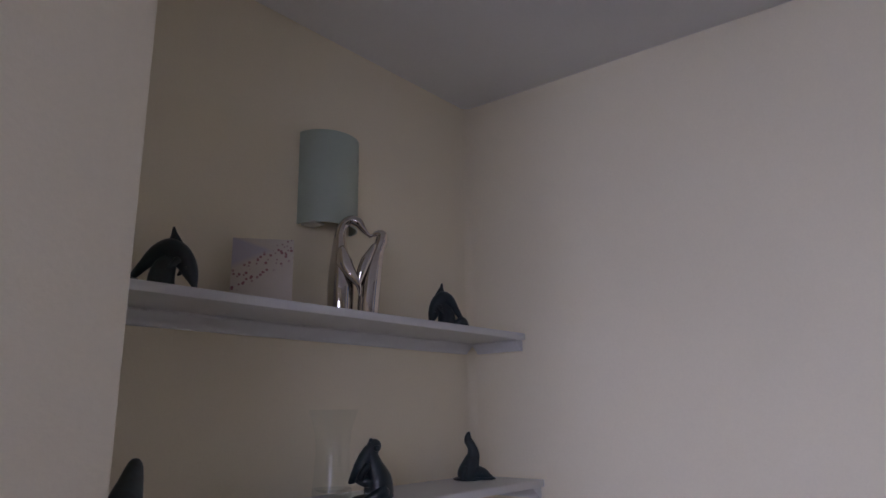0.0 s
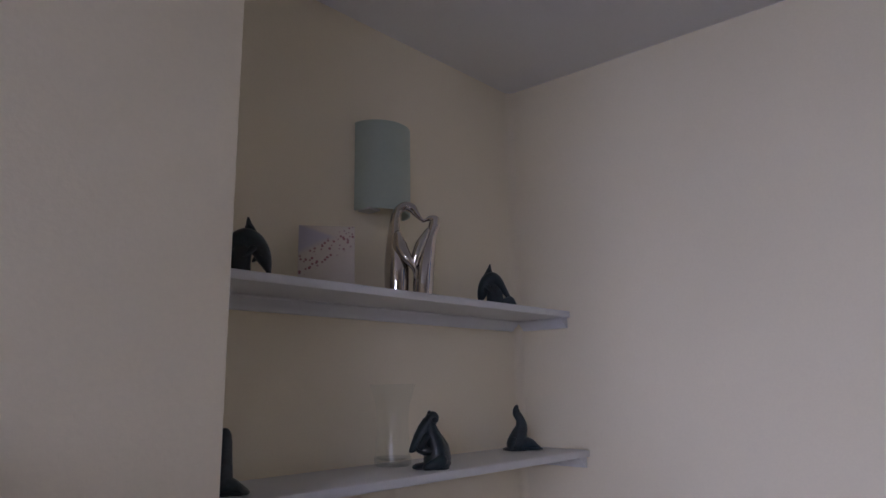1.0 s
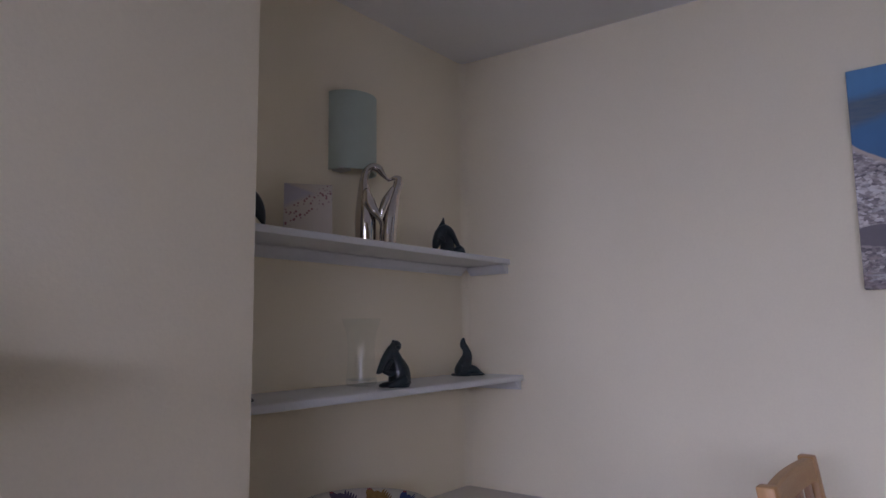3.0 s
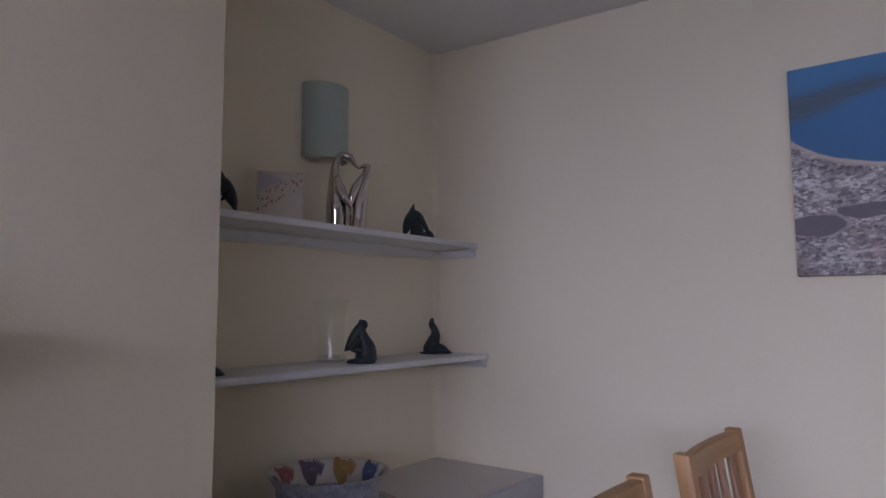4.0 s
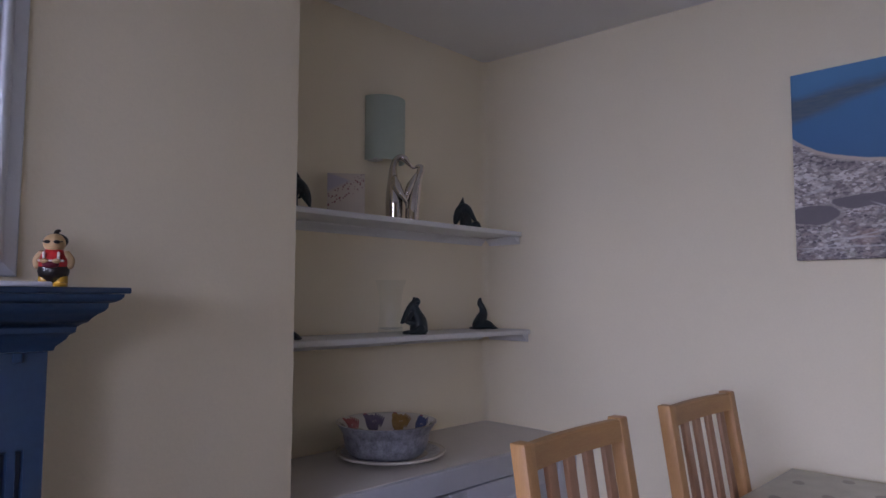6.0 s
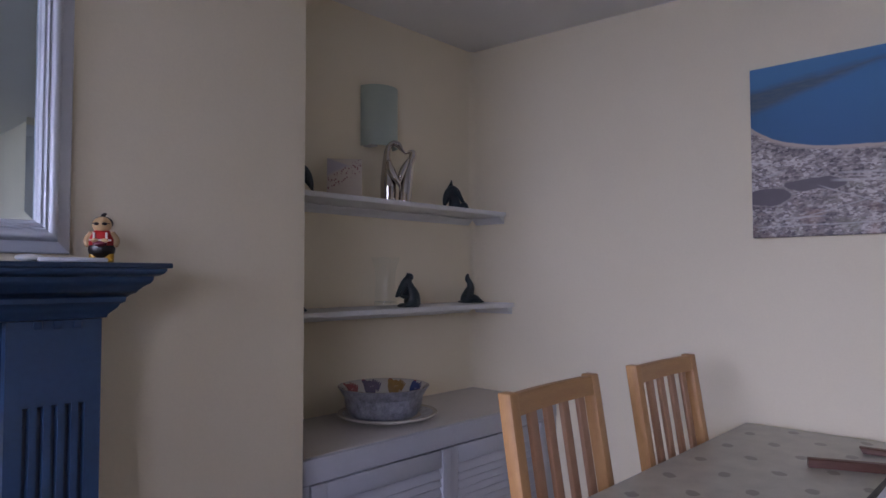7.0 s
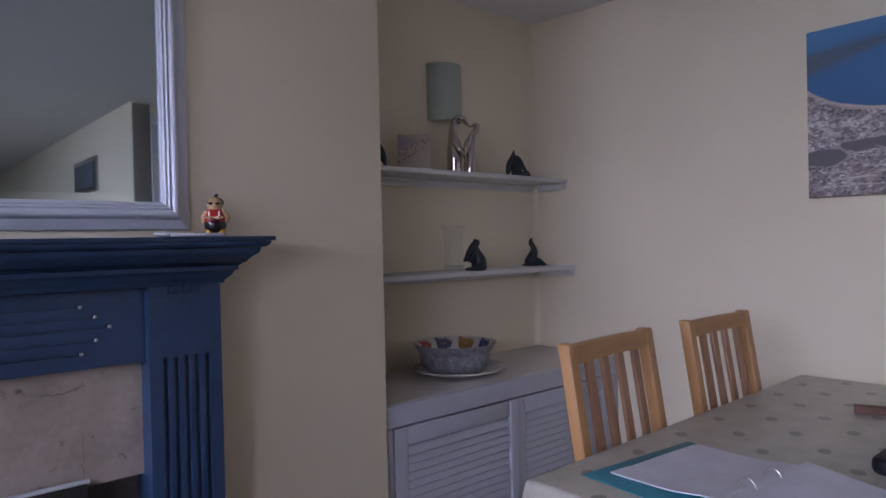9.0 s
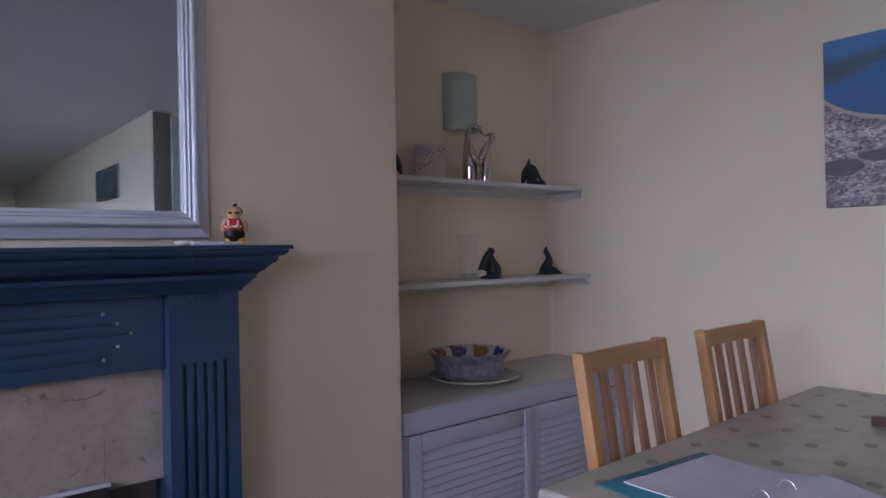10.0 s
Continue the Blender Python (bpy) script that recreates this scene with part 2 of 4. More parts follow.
def bay_material(w, h):
    """An aerial photograph of a bay, printed on canvas: far land, sea, curved beach, town."""
    m = surface("printed_canvas", (0.3, 0.3, 0.3), 0.7, 0.0, 4, 700, 0.15, depth=0.0006)
    nt = m.node_tree
    bs = nt.nodes["Principled BSDF"]
    tc = nt.nodes.new("ShaderNodeTexCoord")
    sep = nt.nodes.new("ShaderNodeSeparateXYZ")
    nt.links.new(tc.outputs["Object"], sep.inputs[0])
    u = math_node(nt, 'DIVIDE', math_node(nt, 'MULTIPLY', sep.outputs[1], -1.0), w)
    v = math_node(nt, 'DIVIDE', sep.outputs[2], h)
    com = nt.nodes.new("ShaderNodeCombineXYZ")
    nt.links.new(u, com.inputs[0])
    nt.links.new(v, com.inputs[1])

    def noise_at(scale, detail, sx=1.0, sy=1.0, kind="ShaderNodeTexNoise"):
        mp = nt.nodes.new("ShaderNodeMapping")
        mp.inputs["Scale"].default_value = (sx, sy, 1)
        mp.inputs["Rotation"].default_value = (0, 0, 0.45)
        nt.links.new(com.outputs[0], mp.inputs[0])
        n = nt.nodes.new(kind)
        n.inputs["Scale"].default_value = scale
        if kind == "ShaderNodeTexNoise":
            n.inputs["Detail"].default_value = detail
        nt.links.new(mp.outputs[0], n.inputs[0])
        return n

    ripple = noise_at(9, 4)
    dv = math_node(nt, 'MULTIPLY', math_node(nt, 'SUBTRACT', ripple.outputs[0], 0.5), 0.03)
    coast = math_node(nt, 'ADD', math_node(nt, 'MULTIPLY', math_node(nt, 'EXPONENT', math_node(nt, 'MULTIPLY', u, -7.5)), 0.185), 0.474)
    inland = math_node(nt, 'SUBTRACT', math_node(nt, 'ADD', coast, dv), v)
    sea = blend(nt, math_node(nt, 'MULTIPLY', math_node(nt, 'SUBTRACT', v, 0.5), 2.0, True), (0.062, 0.155, 0.315), (0.082, 0.23, 0.455))
    # far headland rising to the right, sky-blue water above it
    mid = math_node(nt, 'ADD', math_node(nt, 'MULTIPLY', u, 0.30), 0.80)
    thick = math_node(nt, 'SUBTRACT', 0.088, math_node(nt, 'MULTIPLY', u, 0.135))
    band = math_node(nt, 'SUBTRACT', thick, math_node(nt, 'ABSOLUTE', math_node(nt, 'SUBTRACT', math_node(nt, 'ADD', v, math_node(nt, 'MULTIPLY', dv, 1.6)), mid)))
    land_n = noise_at(22, 5, 1, 3)
    land_c = blend(nt, land_n.outputs[0], (0.05, 0.11, 0.20), (0.17, 0.20, 0.22))
    sea = blend(nt, math_node(nt, 'MULTIPLY', math_node(nt, 'SUBTRACT', v, mid), 8.0, True), sea, (0.105, 0.265, 0.49))
    pic = blend(nt, math_node(nt, 'MULTIPLY', band, 22.0, True), sea, land_c)
    # the town: blocks of streets, rows of pale and dark roofs, larger towards the foot
    quarter = noise_at(7, 3, 1.0, 1.3)
    nz = noise_at(34, 9, 1, 0.85)
    fine_n = noise_at(80, 6, 1, 0.8)
    hue = noise_at(8, 3, 1.0, 1.0)
    vor = noise_at(84, 0, 1.0, 1.15, "ShaderNodeTexVoronoi")
    sepc = nt.nodes.new("ShaderNodeSeparateColor")
    nt.links.new(vor.outputs["Color"], sepc.inputs[0])
    tone = math_node(nt, 'ADD', math_node(nt, 'MULTIPLY', nz.outputs[0], 0.62), math_node(nt, 'MULTIPLY', fine_n.outputs[0], 0.30))
    tone = math_node(nt, 'ADD', tone, math_node(nt, 'MULTIPLY', sepc.outputs[1], 0.30))
    tone = math_node(nt, 'ADD', tone, math_node(nt, 'MULTIPLY', math_node(nt, 'SUBTRACT', quarter.outputs[0], 0.47), 0.45))
    tr = ramp_node(nt, [(0.40, (0.120, 0.105, 0.120)), (0.56, (0.27, 0.237, 0.240)), (0.70, (0.42, 0.37, 0.355)), (0.84, (0.70, 0.66, 0.64))])
    nt.links.new(tone, tr.inputs[0])
    roofs = math_node(nt, 'MULTIPLY', math_node(nt, 'SUBTRACT', sepc.outputs[0], 0.76), 14.0, True)
    roofs = math_node(nt, 'MULTIPLY', roofs, math_node(nt, 'MULTIPLY', math_node(nt, 'SUBTRACT', quarter.outputs[0], 0.43), 9.0, True))
    town = blend(nt, math_node(nt, 'MULTIPLY', roofs, 0.75), tr.outputs[0], (0.74, 0.71, 0.70))
    # grass and brick quarters
    low = math_node(nt, 'MULTIPLY', math_node(nt, 'SUBTRACT', 0.36, v), 5.0, True)
    green = math_node(nt, 'MULTIPLY', math_node(nt, 'MULTIPLY', math_node(nt, 'SUBTRACT', hue.outputs[0], 0.54), 9.0, True), low)
    town = blend(nt, math_node(nt, 'MULTIPLY', green, 0.55), town, (0.235, 0.23, 0.175))
    brick = math_node(nt, 'MULTIPLY', math_node(nt, 'MULTIPLY', math_node(nt, 'SUBTRACT', 0.45, hue.outputs[0]), 9.0, True), low)
    town = blend(nt, math_node(nt, 'MULTIPLY', brick, 0.45), town, (0.46, 0.31, 0.26))
    # two dark oval lakes with pale banks
    for cu, cv, ru, rv in ((0.050, 0.235, 0.090, 0.052), (0.215, 0.290, 0.105, 0.034)):
        a = math_node(nt, 'POWER', math_node(nt, 'ABSOLUTE', math_node(nt, 'DIVIDE', math_node(nt, 'SUBTRACT', u, cu), ru)), 2.0)
        b = math_node(nt, 'POWER', math_node(nt, 'ABSOLUTE', math_node(nt, 'DIVIDE', math_node(nt, 'SUBTRACT', math_node(nt, 'ADD', v, math_node(nt, 'MULTIPLY', dv, 1.9)), cv), rv)), 2.0)
        reach = math_node(nt, 'ADD', a, b)
        bank = math_node(nt, 'MULTIPLY', math_node(nt, 'SUBTRACT', 1.35, reach), 5.0, True)
        town = blend(nt, math_node(nt, 'MULTIPLY', bank, 0.5), town, (0.38, 0.345, 0.33))
        e = math_node(nt, 'MULTIPLY', math_node(nt, 'SUBTRACT', 1.0, reach), 8.0, True)
        town = blend(nt, math_node(nt, 'MULTIPLY', e, 0.95), town, (0.165, 0.145, 0.165))
    # long roads and railway sidings: (height at the edge, slope, half width, from, to)
    for base, slope, half, ua, ub in ((0.10, 0.03, 0.008, 0.08, 0.26), (0.365, -0.085, 0.010, 0.28, 1.0), (0.325, -0.085, 0.010, 0.26, 1.0), (0.345, -0.085, 0.006, 0.3, 1.0),
                                      (0.03, 0.42, 0.006, 0.0, 0.4), (0.42, -0.62, 0.007, 0.22, 0.6), (0.46, -0.50, 0.008, 0.0, 0.12), (0.33, 0.42, 0.012, 0.02, 0.13), (0.06, 0.01, 0.007, 0.0, 0.5)):
        line = math_node(nt, 'ABSOLUTE', math_node(nt, 'SUBTRACT', math_node(nt, 'ADD', v, math_node(nt, 'MULTIPLY', dv, 0.5)), math_node(nt, 'ADD', math_node(nt, 'MULTIPLY', u, slope), base)))
        e = math_node(nt, 'MULTIPLY', math_node(nt, 'SUBTRACT', half, line), 160.0, True)
        e = math_node(nt, 'MULTIPLY', e, math_node(nt, 'MULTIPLY', math_node(nt, 'SUBTRACT', u, ua), 30.0, True))
        e = math_node(nt, 'MULTIPLY', e, math_node(nt, 'MULTIPLY', math_node(nt, 'SUBTRACT', ub, u), 30.0, True))
        e = math_node(nt, 'MULTIPLY', e, math_node(nt, 'MULTIPLY', math_node(nt, 'SUBTRACT', fine_n.outputs[0], 0.22), 6.0, True))
        town = blend(nt, math_node(nt, 'MULTIPLY', e, 0.6), town, (0.68, 0.66, 0.66))
    pic = blend(nt, math_node(nt, 'MULTIPLY', inland, 150.0, True), pic, (0.56, 0.48, 0.42))
    pic = blend(nt, math_node(nt, 'MULTIPLY', math_node(nt, 'SUBTRACT', inland, 0.016), 60.0, True), pic, town)
    nt.links.new(pic, bs.inputs["Base Color"])
    return m


# ---- mesh helpers ----
def smooth(me, angle=40):
    me.polygons.foreach_set("use_smooth", [True] * len(me.polygons))
    me.set_sharp_from_angle(angle=radians(angle))


def part(name, bm, material, parent=None, label="", at=None):
    """One bmesh as ONE mesh object, under a thing or a part."""
    bmesh.ops.recalc_face_normals(bm, faces=bm.faces)
    me = bpy.data.meshes.new(name)
    bm.to_mesh(me)
    bm.free()
    for mt in (material if isinstance(material, (list, tuple)) else [material]):
        me.materials.append(mt)
    smooth(me)
    ob = new(name, me)
    if parent is not None:
        ob.parent = parent
    if at is not None:
        ob.matrix_basis = at
    if label:
        ob["label"] = label
    return ob


def thing(name, m, label, category, group=""):
    ob = new(name)
    ob.empty_display_size = 0.05
    ob.matrix_basis = m
    return tagged(ob, label, category, group)


def box(bm, x0, x1, y0, y1, z0, z1, bevel=0.0, seg=2):
    r = bmesh.ops.create_cube(bm, size=1.0)
    m = Matrix.LocRotScale(((x0 + x1) / 2, (y0 + y1) / 2, (z0 + z1) / 2), None, (x1 - x0, y1 - y0, z1 - z0))
    bmesh.ops.transform(bm, matrix=m, verts=r["verts"])
    if bevel:
        edges = list({e for v in r["verts"] for e in v.link_edges})
        bmesh.ops.bevel(bm, geom=edges, offset=bevel, segments=seg, affect='EDGES', profile=0.5)
    return bm


def boxed(*a, **k):
    return box(bmesh.new(), *a, **k)


def extruded(profile, to3, a, b):
    """A closed profile of (p, q) drawn out from a to b; to3(p, q, s) gives the place."""
    bm = bmesh.new()
    ends = [[bm.verts.new(to3(p, q, s)) for p, q in profile] for s in (a, b)]
    n = len(profile)
    for k in range(n):
        bm.faces.new([ends[0][k], ends[0][(k + 1) % n], ends[1][(k + 1) % n], ends[1][k]])
    bm.faces.new(ends[0])
    bm.faces.new(ends[1][::-1])
    return bm


def lathe(profile, seg=40, bm=None, arc=2 * math.pi, start=0.0, closed=True):
    bm = bm or bmesh.new()
    full = abs(arc - 2 * math.pi) < 1e-6
    count = seg if full else seg + 1
    rings = []
    for k in range(count):
        a = start + arc * k / seg
        rings.append([bm.verts.new((r * math.cos(a), r * math.sin(a), z)) for r, z in profile])
    for k in range(seg):
        p, q = rings[k], rings[(k + 1) % count]
        for j in range(len(profile) - (0 if closed else 1)):
            i = (j + 1) % len(profile)
            bm.faces.new([p[j], q[j], q[i], p[i]])
    bmesh.ops.remove_doubles(bm, verts=bm.verts, dist=1e-5)
    return bm


def spline(pts, sub):
    pts = [Vector(p) for p in pts]
    out = []
    for k in range(len(pts) - 1):
        p0, p1, p2, p3 = pts[max(k - 1, 0)], pts[k], pts[k + 1], pts[min(k + 2, len(pts) - 1)]
        for j in range(sub):
            t = j / sub
            out.append(0.5 * (2 * p1 + (p2 - p0) * t + (2 * p0 - 5 * p1 + 4 * p2 - p3) * t * t + (3 * p1 - p0 - 3 * p2 + p3) * t ** 3))
    out.append(pts[-1])
    return out


def limb(bm, pts, seg=14, sub=5):
    """A rounded limb in the local xz plane: rows of (x, z, half width, half depth) or with y after them."""
    rows = spline([Vector((*q[:2], 0)) for q in pts], sub)
    keys = [tuple(q) + (0.0,) * (5 - len(q)) for q in pts]
    rings = []
    for k, c in enumerate(rows):
        f = min(k / sub, len(keys) - 1.0001)
        i, t = int(f), f - int(f)
        a, b, y = (keys[i][j] * (1 - t) + keys[i + 1][j] * t for j in (2, 3, 4))
        d = (rows[min(k + 1, len(rows) - 1)] - rows[max(k - 1, 0)]).normalized()
        nx, nz = -d.y, d.x
        rings.append([bm.verts.new((c.x + nx * a * math.cos(s), y + b * math.sin(s), c.y + nz * a * math.cos(s)))
                      for s in (2 * math.pi * j / seg for j in range(seg))])
    for p, q in zip(rings, rings[1:]):
        for j in range(seg):
            bm.faces.new([p[j], p[(j + 1) % seg], q[(j + 1) % seg], q[j]])
    for ring, k in ((rings[0], 0), (rings[-1], -1)):
        step = rows[0] - rows[1] if k == 0 else rows[-1] - rows[-2]
        step = step.normalized() * max(keys[k][2], keys[k][3]) * 0.55
        mid = sum((v.co for v in ring), Vector()) / seg
        cap = [bm.verts.new(mid + (v.co - mid) * 0.62 + Vector((step.x, 0, step.y)) * 0.75) for v in ring]
        tip = bm.verts.new(mid + Vector((step.x, 0, step.y)))
        for j in range(seg):
            bm.faces.new([ring[j], ring[(j + 1) % seg], cap[(j + 1) % seg], cap[j]])
            bm.faces.new([cap[j], cap[(j + 1) % seg], tip])
    return bm


def ball(bm, x, y, z, rx, ry, rz, seg=14):
    r = bmesh.ops.create_uvsphere(bm, u_segments=seg, v_segments=seg - 4, radius=1.0)
    bmesh.ops.transform(bm, matrix=Matrix.LocRotScale((x, y, z), None, (rx, ry, rz)), verts=r["verts"])
    return r["verts"]


def fin(bm, outline, y, half):
    """A thin blade with a swollen middle, outline in xz."""
    mx, mz = (sum(p[k] for p in outline) / len(outline) for k in (0, 1))
    ring = [bm.verts.new((x, y, z)) for x, z in outline]
    a, b = bm.verts.new((mx, y - half, mz)), bm.verts.new((mx, y + half, mz))
    for k in range(len(ring)):
        bm.faces.new([ring[k], ring[(k + 1) % len(ring)], a])
        bm.faces.new([ring[(k + 1) % len(ring)], ring[k], b])


def structure(name, bm, material, label=""):
    return tagged(part(name, bm, material), label, kind="structure")


# ---- the shell of the room ----
T = 0.12
structure("floor", boxed(XW - 0.3, XE + 0.3, YS - 0.3, YN + 0.3, -0.1, 0.0), CARPET, "brown fitted carpet over the whole room")


def ceiling_sheet():
    """Old plaster: it dips a little away from the alcove wall, then runs level."""
    bm = bmesh.new()
    ys = [YN + 0.3 - 0.1 * k for k in range(18)] + [-0.6, -1.5, -3.0, YS - 0.3]
    xs = [XW - 0.3 + (XE + 0.6 - XW) * k / 30 for k in range(31)]
    rows = []
    for y in ys:
        dip = 0.046 * min(1.0, max(0.0, (YN - y) / 1.25))
        rows.append([bm.verts.new((x, y, ZC - dip + 0.003 * noise.noise(Vector((x * 1.7, y * 1.7, 0))))) for x in xs])
    for p, q in zip(rows, rows[1:]):
        for k in range(30):
            bm.faces.new([p[k], p[k + 1], q[k + 1], q[k]])
    r = bmesh.ops.extrude_face_region(bm, geom=bm.faces[:])
    for v in [g for g in r["geom"] if isinstance(g, bmesh.types.BMVert)]:
        v.co.z = ZC + 0.15
    return bm


structure("ceiling", ceiling_sheet(), CEIL, "white textured ceiling in shade")
structure("wall_east", boxed(XE, XE + T, YR, YN + T, 0, ZC), WALL, "cream painted plaster wall behind the table")
structure("wall_north", boxed(XW - T, XE, YN, YN + T, 0, ZC), WALL, "cream painted back wall of the alcoves")
structure("chimney_breast", boxed(-2.2, XC, YC, YN, 0, ZC, bevel=0.004), WALL, "cream painted chimney breast projecting into the room")
structure("wall_south", boxed(XW - T, XR, YS - T, YS, 0, ZC), WALL)
structure("wall_return", boxed(XR + T, XE + T, YR - T, YR, 0, ZC), WALL)
structure("wall_east_far", boxed(XR, XR + T, YS, YR, 0, ZC, bevel=0.004), WALL)
bm = bmesh.new()
at = YS
for y0, y1, z0, z1 in WINDOWS[::-1]:
    box(bm, XW - T, XW, at, y0, 0, ZC)
    box(bm, XW - T, XW, y0, y1, 0, z0)
    box(bm, XW - T, XW, y0, y1, z1, ZC)
    at = y1
box(bm, XW - T, XW, at, YN, 0, ZC)
structure("wall_west", bm, WALL)
for n, (y0, y1, z0, z1) in enumerate(WINDOWS):
    window = tagged(new("window_%d" % (n + 1)), "white framed window onto an overcast sky", kind="structure")
    fw, mid = 0.06, (y0 + y1) / 2
    for a, b, c, d in ((y0, y0 + fw, z0, z1), (y1 - fw, y1, z0, z1), (y0 + fw, y1 - fw, z0, z0 + fw), (y0 + fw, y1 - fw, z1 - fw, z1),
                       (mid - 0.03, mid + 0.03, z0 + fw, z1 - fw)):
        part("window_frame", boxed(XW - 0.11, XW - 0.05, a, b, c, d, bevel=0.006), UPVC, window)
    part("window_sill", boxed(XW, XW + 0.14, y0 - 0.05, y1 + 0.05, z0 - 0.03, z0, bevel=0.008), UPVC, window)
    for a, b in ((y0 + fw, mid - 0.03), (mid + 0.03, y1 - fw)):
        pane = part("pane", boxed(XW - 0.083, XW - 0.077, a, b, z0 + fw, z1 - fw), GLASS, window)
        pane.visible_shadow = False
for name, args in (("baseboard", (XE - 0.018, XE, YR, YC, 0.0, 0.12)), ("baseboard", (-0.26, XC, YC - 0.018, YC, 0.0, 0.12)),
                   ("baseboard", (XW, XW + 0.018, YS, YN, 0.0, 0.12))):
    structure(name, boxed(*args, bevel=0.005), WHITE)
door = tagged(new("door_1"), "white painted door frame in the far wall return", kind="structure")
for a, b, c, d in ((XR + 0.125, XR + 0.19, 0, 2.27), (XE - 0.24, XE - 0.16, 0, 2.27), (XR + 0.19, XE - 0.24, 2.19, 2.27)):
    part("door_frame", boxed(a, b, YR, YR + 0.03, c, d, bevel=0.005), WHITE, door)
# thin strip over the end of the far wall, browner than the wall
part("wall_end_strip", boxed(XR + 0.004, XR + 0.124, YR, YR + 0.012, 0, 2.31, bevel=0.004), TAUPE, door, "thin brown strip covering the wall end")
part("door_leaf", boxed(XR + 0.19, XE - 0.24, YR, YR + 0.02, 0.005, 2.19, bevel=0.004), WHITE, door)


# hand-plastered corner, slightly rounded
bm = bmesh.new()
rings = []
for z in (ZT_TOP, ZC + 0.02):
    rings.append([bm.verts.new((XE + 0.001 - 0.032 * (1 - math.sin(a)), YN + 0.001 - 0.032 * (1 - math.cos(a)), z)) for a in (math.pi / 2 * k / 8 for k in range(9))])
for k in range(8):
    bm.faces.new([rings[0][k], rings[0][k + 1], rings[1][k + 1], rings[1][k]])
structure("corner_plaster", bm, WALL)

# ---- alcove shelves ----
def shelf(z, yf, label):
    t = thing("wall_shelf", pose(0, 0, z), label, "shelf", "alcove shelves")
    part("board", boxed(XC + 0.002, XE - 0.002, yf, YN - 0.002, -0.020, 0.0, bevel=0.003), WHITE, t)
    batten = [(0, -0.0205), (0.036, -0.0205), (0.036, -0.026), (0.030, -0.032), (0.021, -0.039), (0.013, -0.045), (0.010, -0.051), (0, -0.052)]
    part("back_batten", extruded(batten, lambda p, q, s: (s, YN - 0.002 - p, q), XC + 0.002, XE - 0.035), WHITE, t)
    part("side_batten", extruded(batten, lambda p, q, s: (XE - 0.002 - p, s, q), yf + 0.012, YN - 0.034), WHITE, t)
    part("side_batten", extruded(batten, lambda p, q, s: (XC + 0.002 + p, s, q), yf + 0.012, YN - 0.034), WHITE, t)


shelf(1.566, 1.148, "white painted alcove shelf holding dolphins, a card and a statue")
shelf(1.147, 1.105, "white painted alcove shelf holding dark pottery animals and a vase")

# ---- built-in cabinet with louvred doors ----
ZT, YF = 0.735, 0.880
cab = thing("alcove_cabinet", pose(0, 0, 0), "white painted built-in alcove cabinet with two louvred doors", "cabinet")
# the top's paler tone is painted-in bounce light
part("top", boxed(XC + 0.002, XE - 0.002, YF + 0.022, YN - 0.002, ZT - 0.022, ZT, bevel=0.001, seg=1), CABTOP, cab, "painted top, wall bounce light put into its warmer colour")
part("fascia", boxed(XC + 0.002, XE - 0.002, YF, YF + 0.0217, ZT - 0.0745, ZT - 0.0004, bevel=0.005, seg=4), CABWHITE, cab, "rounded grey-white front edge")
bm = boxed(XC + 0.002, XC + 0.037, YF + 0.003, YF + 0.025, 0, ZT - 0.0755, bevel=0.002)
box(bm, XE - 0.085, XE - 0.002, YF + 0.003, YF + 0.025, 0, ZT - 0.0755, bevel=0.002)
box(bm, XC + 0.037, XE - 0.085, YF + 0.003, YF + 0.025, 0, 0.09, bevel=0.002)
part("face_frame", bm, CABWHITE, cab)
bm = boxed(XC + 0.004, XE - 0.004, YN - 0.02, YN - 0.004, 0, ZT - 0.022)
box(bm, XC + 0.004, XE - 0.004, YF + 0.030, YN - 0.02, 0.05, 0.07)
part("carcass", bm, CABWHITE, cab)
xm = 0.955
for xa, xb in ((XC + 0.042, xm - 0.0015), (xm + 0.0015, XE - 0.088)):
    za, zb = 0.093, ZT - 0.080
    ya, yb = YF + 0.001, YF + 0.023
    sw = 0.055 if xa < 0.5 else 0.042
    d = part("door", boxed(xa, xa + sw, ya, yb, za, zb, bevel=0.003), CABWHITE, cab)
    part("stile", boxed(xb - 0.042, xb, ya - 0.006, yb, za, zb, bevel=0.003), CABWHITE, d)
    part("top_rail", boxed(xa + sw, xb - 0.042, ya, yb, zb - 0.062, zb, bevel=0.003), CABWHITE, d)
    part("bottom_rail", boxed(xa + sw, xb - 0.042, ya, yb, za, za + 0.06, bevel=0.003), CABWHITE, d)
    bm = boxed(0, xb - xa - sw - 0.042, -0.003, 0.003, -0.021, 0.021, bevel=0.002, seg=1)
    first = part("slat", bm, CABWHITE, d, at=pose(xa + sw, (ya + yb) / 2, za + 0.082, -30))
    z = za + 0.082 + 0.0285
    while z < zb - 0.076:
        o = new("slat", first.data)
        o.parent = d
        o.matrix_basis = pose(xa + sw, (ya + yb) / 2, z, -30)
        z += 0.0285

# ---- fireplace surround ----
fx0, fx1 = -1.62, -0.285       # outer sides of the legs
fire = thing("fireplace_surround", pose(0, 0, 0), "navy blue painted wooden fireplace surround with fluted legs", "fireplace")
ZM = 1.297
bm = boxed(fx0 - 0.105, fx1 + 0.105, 0.636, YC - 0.002, ZM - 0.011, ZM, bevel=0.003)
part("mantel_shelf", bm, BLUE, fire, "navy mantel shelf with a thin moulded edge")


